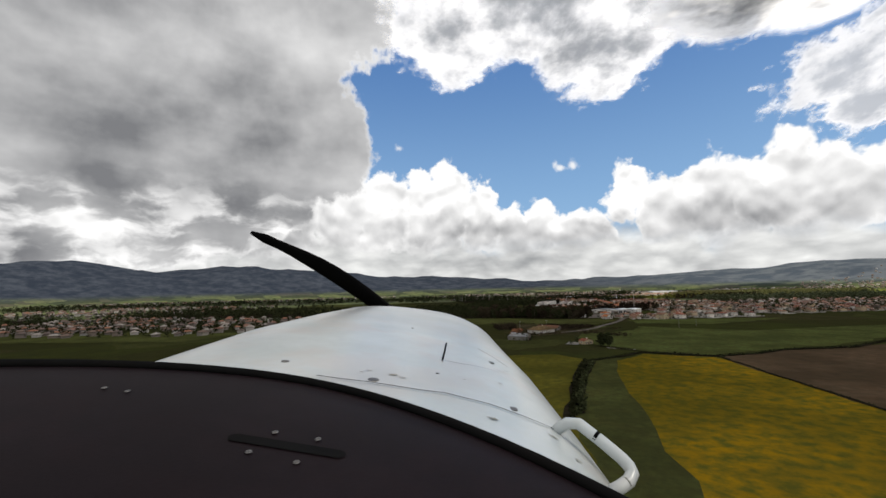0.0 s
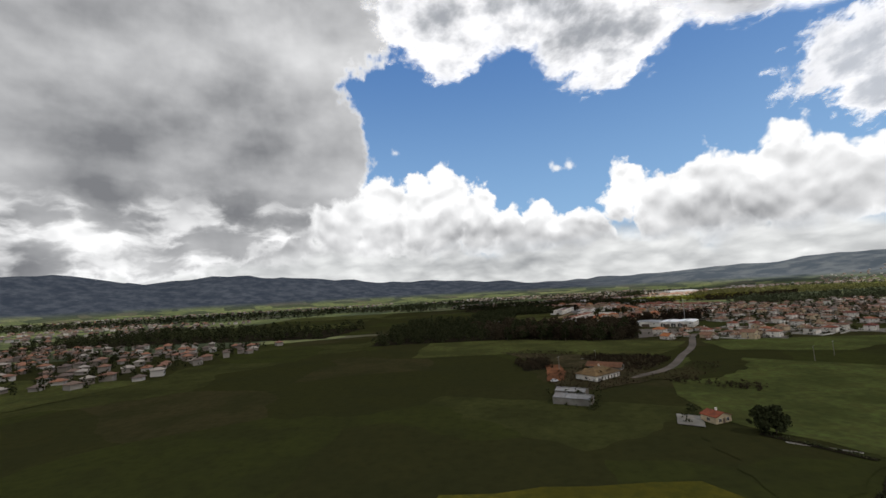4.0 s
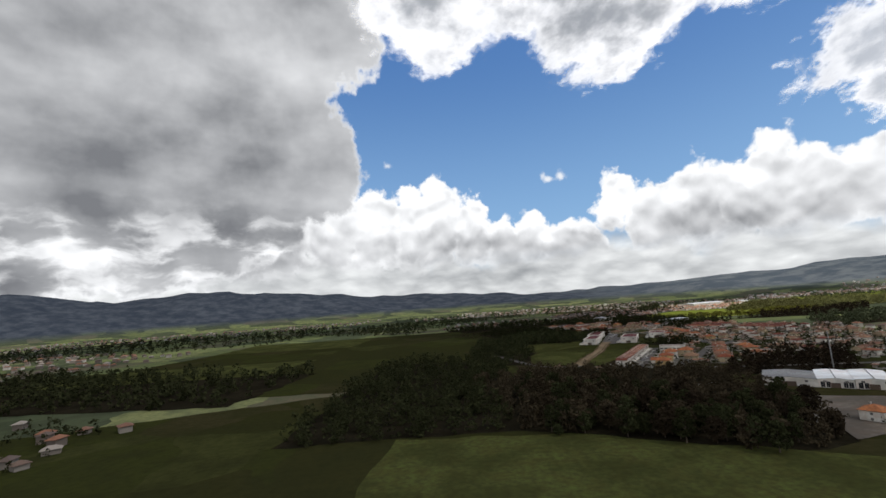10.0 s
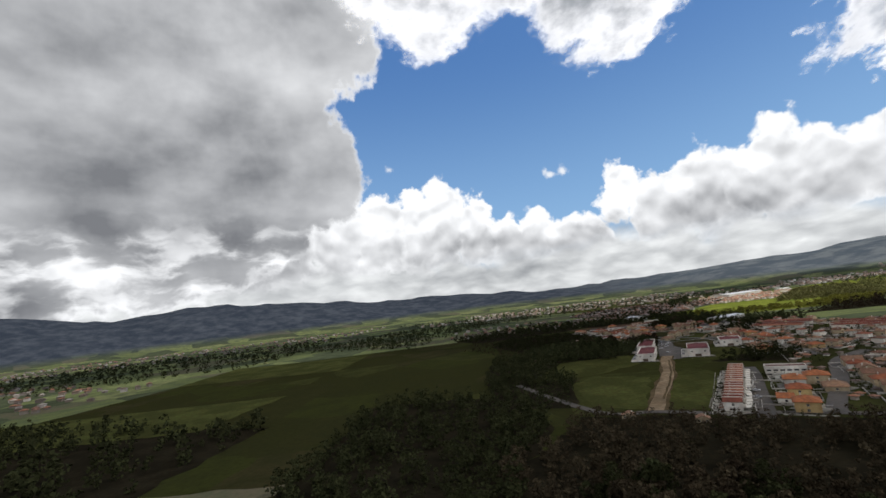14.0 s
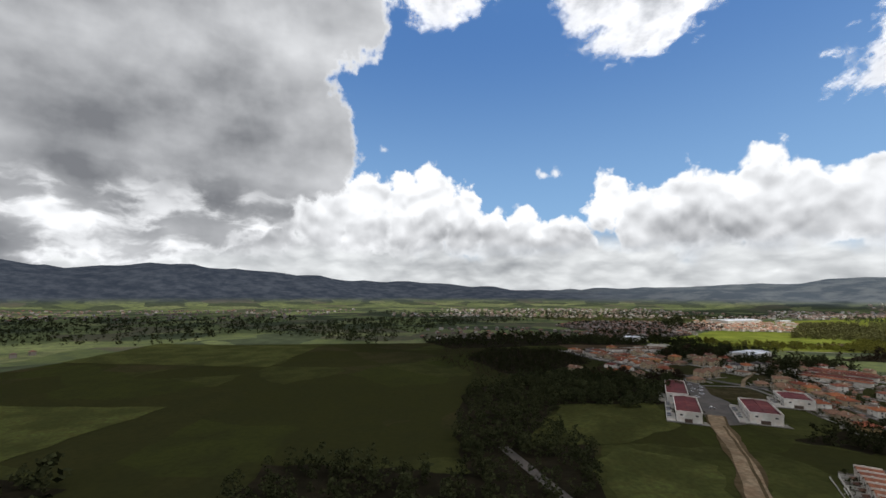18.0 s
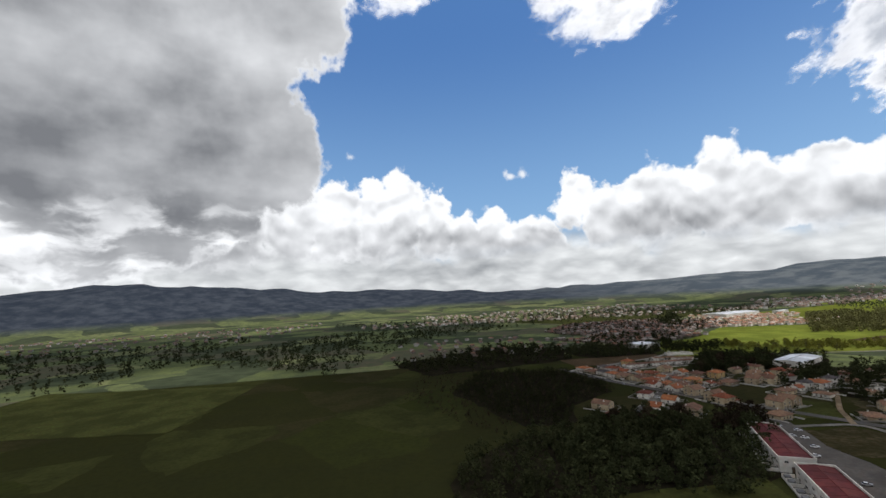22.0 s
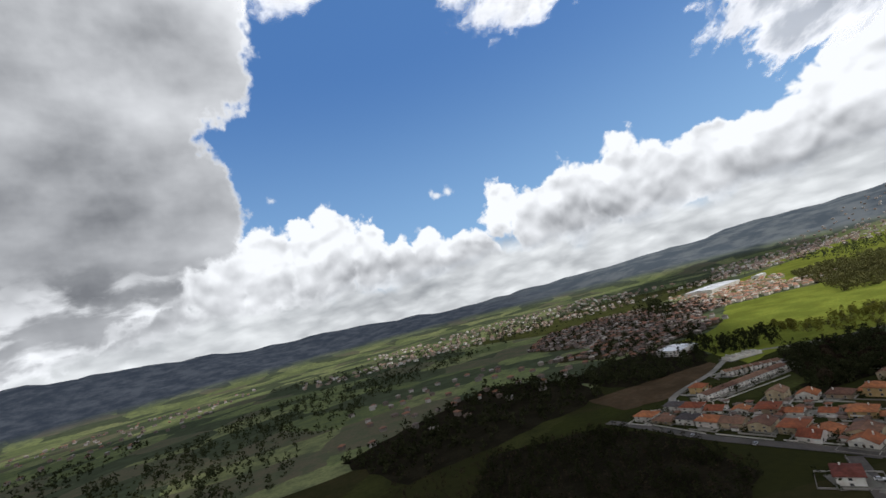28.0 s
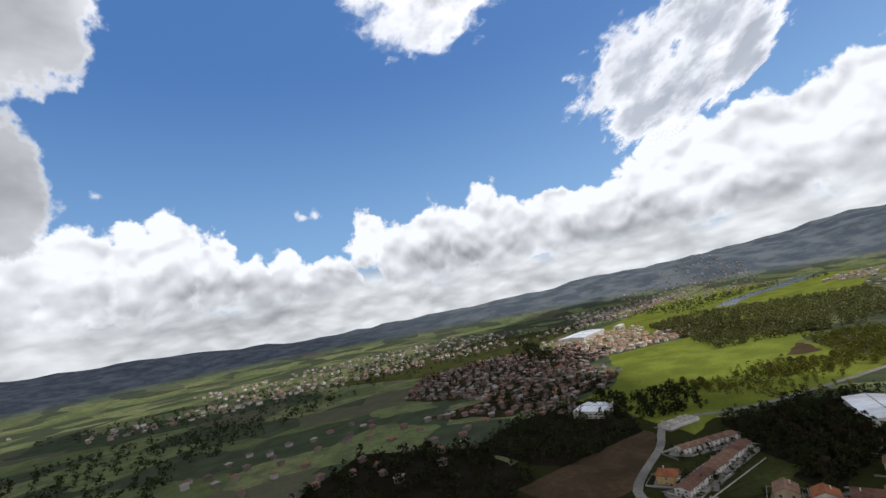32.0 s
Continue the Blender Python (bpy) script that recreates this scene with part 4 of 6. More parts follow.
def village(poly, count, label, seed, spread=13.0, big=1.0, name="far_village", dull=False, sunny=False):
    """Far houses in one mesh for the walls and one for the roofs."""
    r = random.Random(seed)
    xs, ys = [p[0] for p in poly], [p[1] for p in poly]
    walls, roofs, spots = Build(), Build(), []
    for _ in range(count * 8):
        x, y = r.uniform(min(xs), max(xs)), r.uniform(min(ys), max(ys))
        if len(spots) < count and inside(x, y, poly) and clear(x, y, -2) and not on_road(x, y, 4.0 * big) and all((x - a) ** 2 + (y - c) ** 2 > spread ** 2 for a, c in spots):
            spots.append((x, y))
            w, d, h, z, a = r.uniform(5.5, 9.5) * big, r.uniform(5.5, 8.5) * big, r.choice((3.0, 4.2, 5.2)) * big, height(x, y), r.choice((0.3, 0.3 + math.pi / 2, r.uniform(0, 3)))
            c, q = math.cos(a), math.sin(a)
            for build, flat_top in ((walls, True), (roofs, False)):
                k = len(build.v)
                if flat_top:
                    build.loft([rectangle(w, d, -1.0), rectangle(w, d, h)])
                else:
                    hip_roof(build, w, d, h + 0.1 + 0.1 * big, 1.9 * min(big, 1.0))
                build.v[k:] = [(x + px * c - py * q, y + px * q + py * c, z + pz) for px, py, pz in build.v[k:]]
    thing = tagged(new(name), label, "village" if big > 0.9 else "sheds", "", "stuff")
    part("walls", walls, SHADE_WALL if dull else SUNLIT_WALL if sunny else FAR_WALL, thing)
    part("roofs", roofs, SUNLIT_ROOF if sunny else FAR_ROOF if big < 1.2 else PALE_ROOF, thing)


def by_piece(name, tones):
    m = material(name, tones[0])
    t = m.node_tree
    ramp = t.nodes.new("ShaderNodeValToRGB")
    ramp.color_ramp.interpolation = "CONSTANT"
    while len(ramp.color_ramp.elements) < len(tones):
        ramp.color_ramp.elements.new(0.5)
    for k, (e, c) in enumerate(zip(ramp.color_ramp.elements, tones)):
        e.position, e.color = k / len(tones), (*c, 1)
    t.links.new(t.nodes.new("ShaderNodeNewGeometry").outputs["Random Per Island"], ramp.inputs[0])
    t.links.new(ramp.outputs[0], t.nodes["Principled BSDF"].inputs["Base Color"])
    return m


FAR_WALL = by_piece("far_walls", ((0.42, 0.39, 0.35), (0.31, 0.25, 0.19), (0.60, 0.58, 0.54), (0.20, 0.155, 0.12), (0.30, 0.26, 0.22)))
# far wall tones darkened in colour for villages lying in shade
SHADE_WALL = by_piece("shade_far_walls", ((0.20, 0.18, 0.16), (0.15, 0.12, 0.10), (0.34, 0.32, 0.30), (0.12, 0.10, 0.085), (0.17, 0.15, 0.13)))
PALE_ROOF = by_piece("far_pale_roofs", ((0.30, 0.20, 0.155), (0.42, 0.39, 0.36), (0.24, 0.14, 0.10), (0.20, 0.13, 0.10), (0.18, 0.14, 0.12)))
# lighter copies with sunlight put into the wall and roof colours
SUNLIT_WALL = by_piece("sunlit_cream_walls", ((0.62, 0.56, 0.46), (0.50, 0.42, 0.31), (0.74, 0.71, 0.66), (0.40, 0.31, 0.22), (0.66, 0.60, 0.50)))
SUNLIT_ROOF = by_piece("sunlit_clay_roofs", ((0.38, 0.19, 0.11), (0.30, 0.16, 0.10), (0.50, 0.45, 0.39), (0.25, 0.13, 0.085), (0.34, 0.22, 0.15)))
FAR_ROOF = by_piece("far_roofs", ((0.15, 0.075, 0.05), (0.12, 0.08, 0.062), (0.19, 0.085, 0.05), (0.09, 0.065, 0.055), (0.24, 0.21, 0.185)))
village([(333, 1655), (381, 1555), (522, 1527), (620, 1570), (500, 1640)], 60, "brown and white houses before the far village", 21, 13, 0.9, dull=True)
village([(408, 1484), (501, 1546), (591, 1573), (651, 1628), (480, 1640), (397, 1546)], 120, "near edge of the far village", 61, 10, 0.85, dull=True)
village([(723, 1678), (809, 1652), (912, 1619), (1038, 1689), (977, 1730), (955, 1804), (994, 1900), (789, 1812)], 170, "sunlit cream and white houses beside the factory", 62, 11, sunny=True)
village([(430, 720), (650, 670), (700, 880), (550, 960)], 60, "houses at the edge of the settlement", 22, 15)
village([(900, 2150), (1500, 2100), (2300, 2420), (2200, 2520), (1300, 2300)], 190, "rows of white houses at the foot of the hills", 31, 15, 1.25)
village([(-100, 2300), (900, 2150), (1000, 2320), (-100, 2500)], 150, "rows of white houses across the valley", 32, 17, 1.25)
village([(2000, 2350), (3000, 2350), (3300, 2800), (2300, 2800)], 110, "white houses scattered on the hillside", 33, 30, 1.2)
village([(1850, 1560), (2250, 1600), (2250, 1730), (1900, 1700)], 70, "houses beside the river", 34, 15, 1.3)
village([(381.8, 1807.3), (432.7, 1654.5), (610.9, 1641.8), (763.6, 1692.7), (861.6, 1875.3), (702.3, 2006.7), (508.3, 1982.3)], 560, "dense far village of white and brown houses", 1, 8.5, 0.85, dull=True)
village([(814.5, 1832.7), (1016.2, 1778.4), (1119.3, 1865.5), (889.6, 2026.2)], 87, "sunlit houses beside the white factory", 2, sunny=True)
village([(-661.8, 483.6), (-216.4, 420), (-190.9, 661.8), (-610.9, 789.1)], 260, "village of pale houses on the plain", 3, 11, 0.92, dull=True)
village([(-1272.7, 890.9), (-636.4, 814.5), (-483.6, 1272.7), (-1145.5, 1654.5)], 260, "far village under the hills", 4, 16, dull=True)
village([(483.6, 598.2), (967.3, 509.1), (1145.5, 789.1), (712.7, 967.3)], 420, "settlement of brown and white houses", 5, 11, 0.9, dull=True)
village([(25.5, 1463.6), (292.7, 1463.6), (381.8, 1578.2), (254.5, 1807.3), (25.5, 1718.2)], 60, "houses among dark woods", 6, 18, 0.9, dull=True)
village([(1145.5, 1145.5), (1879.9, 1002.6), (2178.6, 1376), (1603, 1541.4)], 112, "scattered far houses", 7, 26, 1.3)
village([(1356.1, 2260.1), (2239.9, 1934.5), (3000, 2400), (1700, 2700)], 275, "villages at the foot of the hills", 8, 26, 1.25)
village([(2355.3, 706.6), (3200, 700), (3400, 1600), (2479.4, 1549.6)], 187, "villages at the foot of the hills", 9, 26, 1.3)
village([(238.6, 2385.7), (1315.5, 2411.7), (1200, 3000), (101.9, 2955.5)], 250, "villages across the far valley", 10, 26, 1.25)
village([(-1829.8, 1829.8), (-374.4, 2121.8), (-304.9, 2947.8), (-1900, 2600)], 300, "villages under the dark hills", 11, 26, 1.1, dull=True)

village([(229.1, 763.6), (381.8, 712.7), (560, 763.6), (534.5, 992.7), (369.1, 1056.4), (305.5, 890.9)], 260, "small sheds and outbuildings among the town houses", 51, 4, 0.42, "outbuildings")
village([(250, 1320), (290, 1180), (340, 1190), (330, 1270), (300, 1320)], 55, "small sheds and garages in the villa gardens", 52, 4, 0.42, "outbuildings")
village([(360, 920), (530, 880), (600, 1020), (510, 1110), (390, 1100)], 130, "small sheds among the houses of the settlement", 53, 4, 0.42, "outbuildings")
village([(369.1, 560), (598.2, 547.3), (572.7, 725.5), (318.2, 687.3)], 110, "small sheds among the houses by the warehouses", 54, 4, 0.42, "outbuildings")
village([(200, 515), (300, 515), (300, 600), (240, 600)], 35, "small sheds along the lane", 55, 4, 0.42, "outbuildings")
BLOCK = villa(56, 9, 2, "hip", "white", "redtile", "long white terrace under one dark red tile roof", plain=True, name="terrace_block")
for k in range(-3, 4):
    part("party_wall", Build().box(k * 8 - 0.25, k * 8 + 0.25, -4.9, 4.9, 0, 6.3).box(k * 8 + 3, k * 8 + 5, -6.2, -4.5, 0, 3.4), M["white"], BLOCK)
for k in range(4):
    settle_house(BLOCK, 440 + 17 * k - 4 * (k % 2), 1080 + 13 * k, turn_of((391, 1085), (448, 1002)), (1, 1, 0.7))
for k in range(3):
    settle_house(BLOCK, 482 + 17 * k, 1004 + 14 * k, turn_of((391, 1085), (448, 1002)), (1, 1, 0.7))

# ---- white buildings with red roofs ----


def hall(w, d, h, rise, wall, cover, label, bays=6, name="warehouse"):
    house = tagged(new(name), label, "building", "commercial buildings")
    walls = Build().loft([rectangle(w, d, -0.2), rectangle(w, d, h)])
    for s in (-1, 1):
        walls.poly([(-w / 2, s * d / 2, h), (w / 2, s * d / 2, h), (0, s * d / 2, h + rise)][::-s])
    part("wall", walls, M[wall], house)
    for s in (-1, 1):
        for k in range(bays):
            y0, y1 = -d / 2 + d * k / bays + 0.14, -d / 2 + d * (k + 1) / bays - 0.14
            lo = [(s * (w / 2 + 0.3), y0, h - 0.05), (s * 0.02, y0, h + rise), (s * 0.02, y1, h + rise), (s * (w / 2 + 0.3), y1, h - 0.05)]
            part("roof_panel", Build().loft([lo, [(x, y, z + 0.25) for x, y, z in lo]]), M[cover], house)
    if cover == "redsheet":
        for x0, x1, y0, y1 in ((-w / 2 - 0.05, w / 2 + 0.05, -d / 2 - 0.1, -d / 2 + 0.3), (-w / 2 - 0.05, w / 2 + 0.05, d / 2 - 0.3, d / 2 + 0.1), (-w / 2 - 0.4, -w / 2, -d / 2 + 0.3, d / 2 - 0.3), (w / 2, w / 2 + 0.4, -d / 2 + 0.3, d / 2 - 0.3)):
            part("parapet", Build().box(x0, x1, y0, y1, h - 0.4, h + rise + 0.55), M["white"], house)
    part("ridge_cap", Build().box(-0.3, 0.3, -d / 2, d / 2, h + rise + 0.2, h + rise + 0.4), M["redsheet" if cover == "redsheet" else "greysheet"], house)
    part("door", Build().box(-w * 0.18, w * 0.12, -d / 2 - 0.08, -d / 2, 0, 3.0), M["door"], house)
    if name == "farm_shed":
        return house
    for i in range(bays):
        y = -d / 2 + d * (i + 0.5) / bays
        for s, turn in ((-1, -90), (1, 90)):
            for z in (1.4, 4.2)[: 2 if h > 4 else 1]:
                add_window(house, s * w / 2, y, z, 2.6, 1.0, turn)
    for x in (-w * 0.3, w * 0.3):
        add_window(house, x, -d / 2, h - 1.3, 1.6, 1.0, 0)
    return house


tA = turn_of((211.3, 954.5), (244.4, 1015.6)) - 90
settle_house(hall(15.5, 52, 6.6, 0.8, "white", "redsheet", "long white two-storey building with red sheet roof"), 224.5, 975.5, tA)
settle_house(hall(15.5, 62, 6.6, 0.8, "white", "redsheet", "white two-storey building with dark red roof", 8), 250.8, 1033.8, tA)
settle_house(hall(18.5, 46, 6.6, 0.9, "white", "redsheet", "broad white building with dark red roof"), 272.5, 966.5, tA)
settle_house(hall(19.4, 31.2, 6.2, 0.8, "white", "redsheet", "white building with red roof beside the car park"), 326.0, 998.0, tA)
settle_house(hall(28, 30, 4.8, 0.9, "white", "greysheet", "long white store with grey sheet roof"), 243.3, 661.8, -38)
for k, (x, y) in enumerate(((262.8, 650.5), (276.4, 640.0))):
    store = settle_house(hall(16.8, 36, 5.0 + 0.5 * k, 0.7, "white", "palesheet", "white warehouse with pale sheet roof", 5), x, y, -38)
    for v in (-6.2, -3.6, 4.4, 6.8)[: 4 - 2 * k]:
        add_window(store, v, -18, 2.0, 2.0, 3.2, 0)
settle_house(STOCK[0], 212, 574, 30, (0.8, 0.8, 0.85))
settle_house(STOCK[5], 200, 536, 20, (0.8, 0.8, 0.9))
settle_house(PLAIN[2], 243, 584, 30, (0.9, 0.9, 0.8))
settle_house(PLAIN[0], 246, 554, 25, (0.8, 0.8, 0.75))
settle_house(NARROW, 184, 577, 66, (0.6, 1, 1))
settle_house(PLAIN[3], 232, 531, 40)
settle_house(PLAIN[1], 254.5, 509.1, 30)
settle_house(PLAIN[3], 269.8, 524.4, 30)
settle_house(hall(29.6, 60, 5.2, 1.7, "white", "palesheet", "long white warehouse with pale roof among trees"), 493.8, 1262.5, -62)
settle_house(hall(34.2, 31.2, 6.9, 1.1, "white", "palesheet", "white hall with pale flat roof"), 426.4, 1463.6, 15)
settle_house(hall(68.4, 144, 10.3, 2.2, "white", "palesheet", "large white factory with pale roof"), 961.1, 1928.4, -72)
settle_house(hall(16, 48, 8, 1.1, "white", "palesheet", "white apartment block among trees"), 1110.2, 1924.4, -72)
settle_house(hall(9.5, 24, 5.8, 0.9, "white", "redsheet", "white two-storey block with red roof"), 260, 836, -121)
shell = tagged(new("house_shell"), "white walls of a row of houses under construction", "building")
shell.matrix_basis = pose(424, 1376, 0, 0, 0, 78)
part("slab", Build().box(-9, 9, -18, 18, -0.1, 0.45), M["concrete"], shell)
for k in range(7):
    part("cross_wall", Build().box(-7.5, 5.0 + 2 * (k % 2), k * 5.4 - 16.6, k * 5.4 - 16.2, 0.45, 3.1 + 0.7 * (k % 3)), M["white"], shell)
for x in (-7.5, -1.5, 5.5):
    part("long_wall", Build().box(x - 0.2, x + 0.2, -16.6, 16.2, 0.45, 3.0), M["white"], shell)
FARM = villa(21, 13, 1, "hip", "white", "mossytile", "large low white farmhouse with weathered hipped tile roof", False, False, "farmhouse", True)
for k in range(7):
    for s, turn in ((-1, 0), (1, 180)):
        if (k - 3) or s > 0:
            add_window(FARM, (k - 3) * 2.8, s * 6.5, 1.3, 1.0, 1.3, turn)
for x, y in ((-5, -3.6), (3, -3.6), (-4, 3.6), (5, 3.6)):
    dormer = part("dormer", Build().box(x - 0.9, x + 0.9, y - 1.0, y + 1.0, 2.9, 4.6), M["cream"], FARM)
    cap = Build()
    gable_roof(cap, 2.4, 2.6, 4.55, 0.6, x, y)
    part("dormer_roof", cap, M["mossytile"], dormer)
settle_house(FARM, 86, 390.5, 35)
settle_house(villa(10, 20, 1, "gable", "concrete", "browntile", "low barn with a red clay tile roof", plain=True, name="barn"), 98.5, 413.5, 55, (1, 1, 0.8))
for x, y, a in ((152, 757, -26), (121, 779, -26)):
    settle_house(PLAIN[3], x, y, a, (0.75, 0.55, 0.7))
settle_house(hall(8, 16, 2.8, 0.8, "concrete", "greysheet", "low farm shed with grey sheet roof", 3, "farm_shed"), 58, 342, 60)
settle_house(hall(7, 14, 2.6, 0.7, "concrete", "greysheet", "low farm shed with grey sheet roof", 3, "farm_shed"), 61, 355, 60)
settle_house(villa(7.5, 6, 1, "gable", "cream", "tile", "small shed with bright orange tile roof", name="shed"), 99, 308, 20, (1.0, 1.0, 0.8))

mast = tagged(new("mast"), "tall slim steel mast beside the warehouses", "mast")
mast.matrix_basis = pose(302.9, 693.6, 0)
part("pole", Build().tube([(0, 0, 0), (0, 0, 14), (0, 0, 28)], [0.45, 0.35, 0.2], 8), M["steel"], mast)
part("platform", Build().box(-0.8, 0.8, -0.8, 0.8, 26, 26.3), M["steel"], mast)



def utility_pole(x, y, tall):
    pole = tagged(new("utility_pole"), "thin grey concrete utility pole in a field", "pole", "utility poles")
    pole.matrix_basis = pose(x, y, 0, 0, 0, 30)
    part("shaft", Build().tube([(0, 0, -0.2), (0, 0, tall * 0.5), (0, 0, tall)], [0.16, 0.13, 0.10], 7), M["concrete"], pole)
    bar = part("crossarm", Build().box(-0.9, 0.9, -0.06, 0.06, tall - 0.5, tall - 0.38), M["steel"], pole)
    for k in (-0.8, 0.0, 0.8):
        part("insulator", Build().tube([(k, 0, tall - 0.38), (k, 0, tall - 0.15)], [0.05, 0.03], 6), M["frame"], bar)


utility_pole(72.0, 418.0, 8.5)
utility_pole(104.5, 447.0, 7.0)
utility_pole(217.0, 404.0, 9.0)
utility_pole(241.0, 418.0, 9.0)

# ---- trees ----


def sprays(centres, sizes, count, seed):
    """Leaf sprays: small crossed quads tossed about each centre. Returns corners and faces."""
    g = np.random.default_rng(seed)
    n = len(centres) * count
    c = np.repeat(np.asarray(centres, float), count, 0)
    z = np.repeat(np.asarray(sizes, float), count)[:, None]
    off = g.normal(size=(n, 3))
    off *= (g.random((n, 1)) ** 0.5) / np.linalg.norm(off, axis=1, keepdims=True)
    c = c + off * z * np.array((1.0, 1.0, 0.75))
    u = g.normal(size=(n, 3))
    u /= np.linalg.norm(u, axis=1, keepdims=True)
    v = np.cross(u, g.normal(size=(n, 3)))
    v /= np.linalg.norm(v, axis=1, keepdims=True)
    a, e = z * g.uniform(0.3, 0.62, (n, 1)), z * g.uniform(0.2, 0.5, (n, 1))
    corners = np.stack([c - u * a, c - v * e, c + u * a * g.uniform(0.6, 1.3, (n, 1)), c + v * e], 1).reshape(-1, 3)
    return corners, np.arange(n * 4).reshape(-1, 4)


def crown_spots(r, tall, wide, low, count, size, at=(0, 0, 0)):
    spots, sizes = [], []
    for _ in range(count):
        s = r.random() ** 0.6
        a, h = r.uniform(0, 2 * math.pi), r.random()
        reach = wide * math.sin(math.pi * (0.12 + 0.84 * h)) ** 0.6 * s
        spots.append((at[0] + math.cos(a) * reach, at[1] + math.sin(a) * reach, at[2] + low + (tall - low) * h))
        sizes.append(size * r.uniform(0.6, 1.25))
    return spots, sizes


def leafy(spots, sizes, count, mat, seed):
    me = bpy.data.meshes.new("crown")
    corners, faces = sprays(spots, sizes, count, seed)
    me.from_pydata(corners, [], faces)
    me.materials.append(M[mat])
    me.update()
    return me


def tree(seed, tall, wide, leaf, label, count=120):
    r = random.Random(seed)
    t = tagged(new("tree"), label, "tree", "trees of the valley")
    wood = Build().tube([(0, 0, -0.3), (r.uniform(-0.2, 0.2), 0.1, tall * 0.35), (0.2, r.uniform(-0.3, 0.3), tall * 0.8)], [tall * 0.028, tall * 0.02, tall * 0.006], 6)
    for k in range(6):
        a, z = r.uniform(0, 6.3), tall * r.uniform(0.3, 0.6)
        wood.tube([(0, 0, z), (math.cos(a) * wide * 0.45, math.sin(a) * wide * 0.45, z + tall * 0.12), (math.cos(a) * wide * 0.8, math.sin(a) * wide * 0.8, z + tall * 0.22)], [tall * 0.011, tall * 0.007, tall * 0.003], 4)
    part("trunk", wood, M["bark"], t)
    spots, sizes = crown_spots(r, tall, wide, tall * 0.2, count, wide * 0.26)
    part("crown", leafy(spots, sizes, 12, leaf, seed), None, t)
    return t


TREES = [tree(1, 11, 4.2, "leaf", "dark green broadleaf tree with ragged crown"), tree(2, 14, 3.6, "leaf", "tall dark green tree with narrow crown"), tree(3, 9, 4.0, "leaf_brown", "brown leafless tree with twiggy crown", 170),
         tree(4, 12, 4.6, "leaf_brown", "broad brown tree with bare twigs"), tree(5, 7, 3.2, "leaf", "small dark green tree")]
BRIGHT = [tree(6, 9, 4.0, "leaf_bright", "yellow-green tree in spring leaf"), tree(7, 7, 3.0, "leaf_bright", "small yellow-green tree in spring leaf")]


def wood(poly, spacing, count, stock, gap=-3.0):
    xs, ys = [p[0] for p in poly], [p[1] for p in poly]
    made, spots = 0, []
    for _ in range(count * 10):
        x, y = rng.uniform(min(xs), max(xs)), rng.uniform(min(ys), max(ys))
        if made < count and inside(x, y, poly) and clear(x, y, gap) and all((x - a) ** 2 + (y - c) ** 2 > spacing ** 2 for a, c in spots):
            spots.append((x, y))
            proto = rng.choice(stock)
            m = pose(x, y, 0, 0, 0, rng.uniform(0, 360))
            s = rng.uniform(0.75, 1.2)
            if proto.name in USED:
                t = copy_thing(proto, m)
            else:
                USED.add(proto.name)
                t = proto
                t.matrix_basis = m
            t.scale = (s, s, s * rng.uniform(0.9, 1.15))
            made += 1


wood([(61.1, 588), (117.1, 560), (142.5, 539.6), (180.7, 549.8), (203.6, 600.7), (162.9, 636.4), (101.8, 693.6), (63.6, 687.3)], 4.6, 138, TREES)
wood([(142.5, 1018.2), (190.9, 1005.5), (218.9, 1046.2), (241.8, 1081.8), (190.9, 1120), (137.5, 1081.8)], 4.6, 69, TREES[:2] + TREES[4:])
wood([(190.9, 1069.1), (239.3, 1076.7), (231.6, 1109.8), (178.2, 1109.8)], 4.6, 34, TREES)
wood([(361.5, 1253.6), (473.5, 1240.9), (491.3, 1298.2), (439.1, 1336.4), (409.8, 1303.3)], 6.0, 57, TREES)
wood([(514.2, 1400), (674.5, 1290.5), (712.7, 1336.4), (547.3, 1438.2)], 8.0, 29, BRIGHT)


wood([(104, 290), (112, 290), (112, 298), (104, 298)], 3.0, 2, TREES[4:])


def woodland(poly, count, leaf, label, tall=11, detail=12, floor=True):
    """Woods in one mesh, on their own dark floor."""
    r = random.Random(len(poly) + count)
    xs, ys = [p[0] for p in poly], [p[1] for p in poly]
    if tall < 5:
        count *= 3
    spots, sizes, made = [], [], 0
    # dark sheet paints the shade beneath the crowns
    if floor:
        field(poly, "shade_floor", "floor of the woods coloured dark as tree shade", "woodland_floor", 4.0)
    for _ in range(count * 8):
        x, y = r.uniform(min(xs), max(xs)), r.uniform(min(ys), max(ys))
        if made < count and inside(x, y, poly) and clear(x, y, -2) and not on_road(x, y, 1.0):
            made += 1
            t = tall * r.uniform(0.55, 1.25)
            p, q = crown_spots(r, t, t * 0.38, t * 0.08, detail, t * (0.115 if detail > 15 else 0.15 if detail > 9 else 0.24), (x, y, height(x, y)))
            spots += p
            sizes += q
    return tagged(part("woodland", leafy(spots, sizes, 9 if detail > 9 else 6, leaf, count), None), label, "woods", "", "stuff")


woodland([(50.9, 598.2), (147.6, 544.7), (180.7, 549.8), (210, 610.9), (216.4, 687.3), (190.9, 712.7), (122.2, 735.6), (76.4, 763.6), (38.2, 712.7)], 390, "leaf_brown", "dense dark brown woods before the town", 11, 24)
woodland([(96, 424), (118, 402), (150, 434), (146, 452), (112, 470), (98, 460)], 330, "leaf_brown", "brown scrub beside the lane", 1.9, 12, False)
woodland([(45, 505), (62, 480), (105, 468), (112, 482), (70, 505)], 60, "leaf_brown", "brown scrub along the crop", 1.4, 12, False)
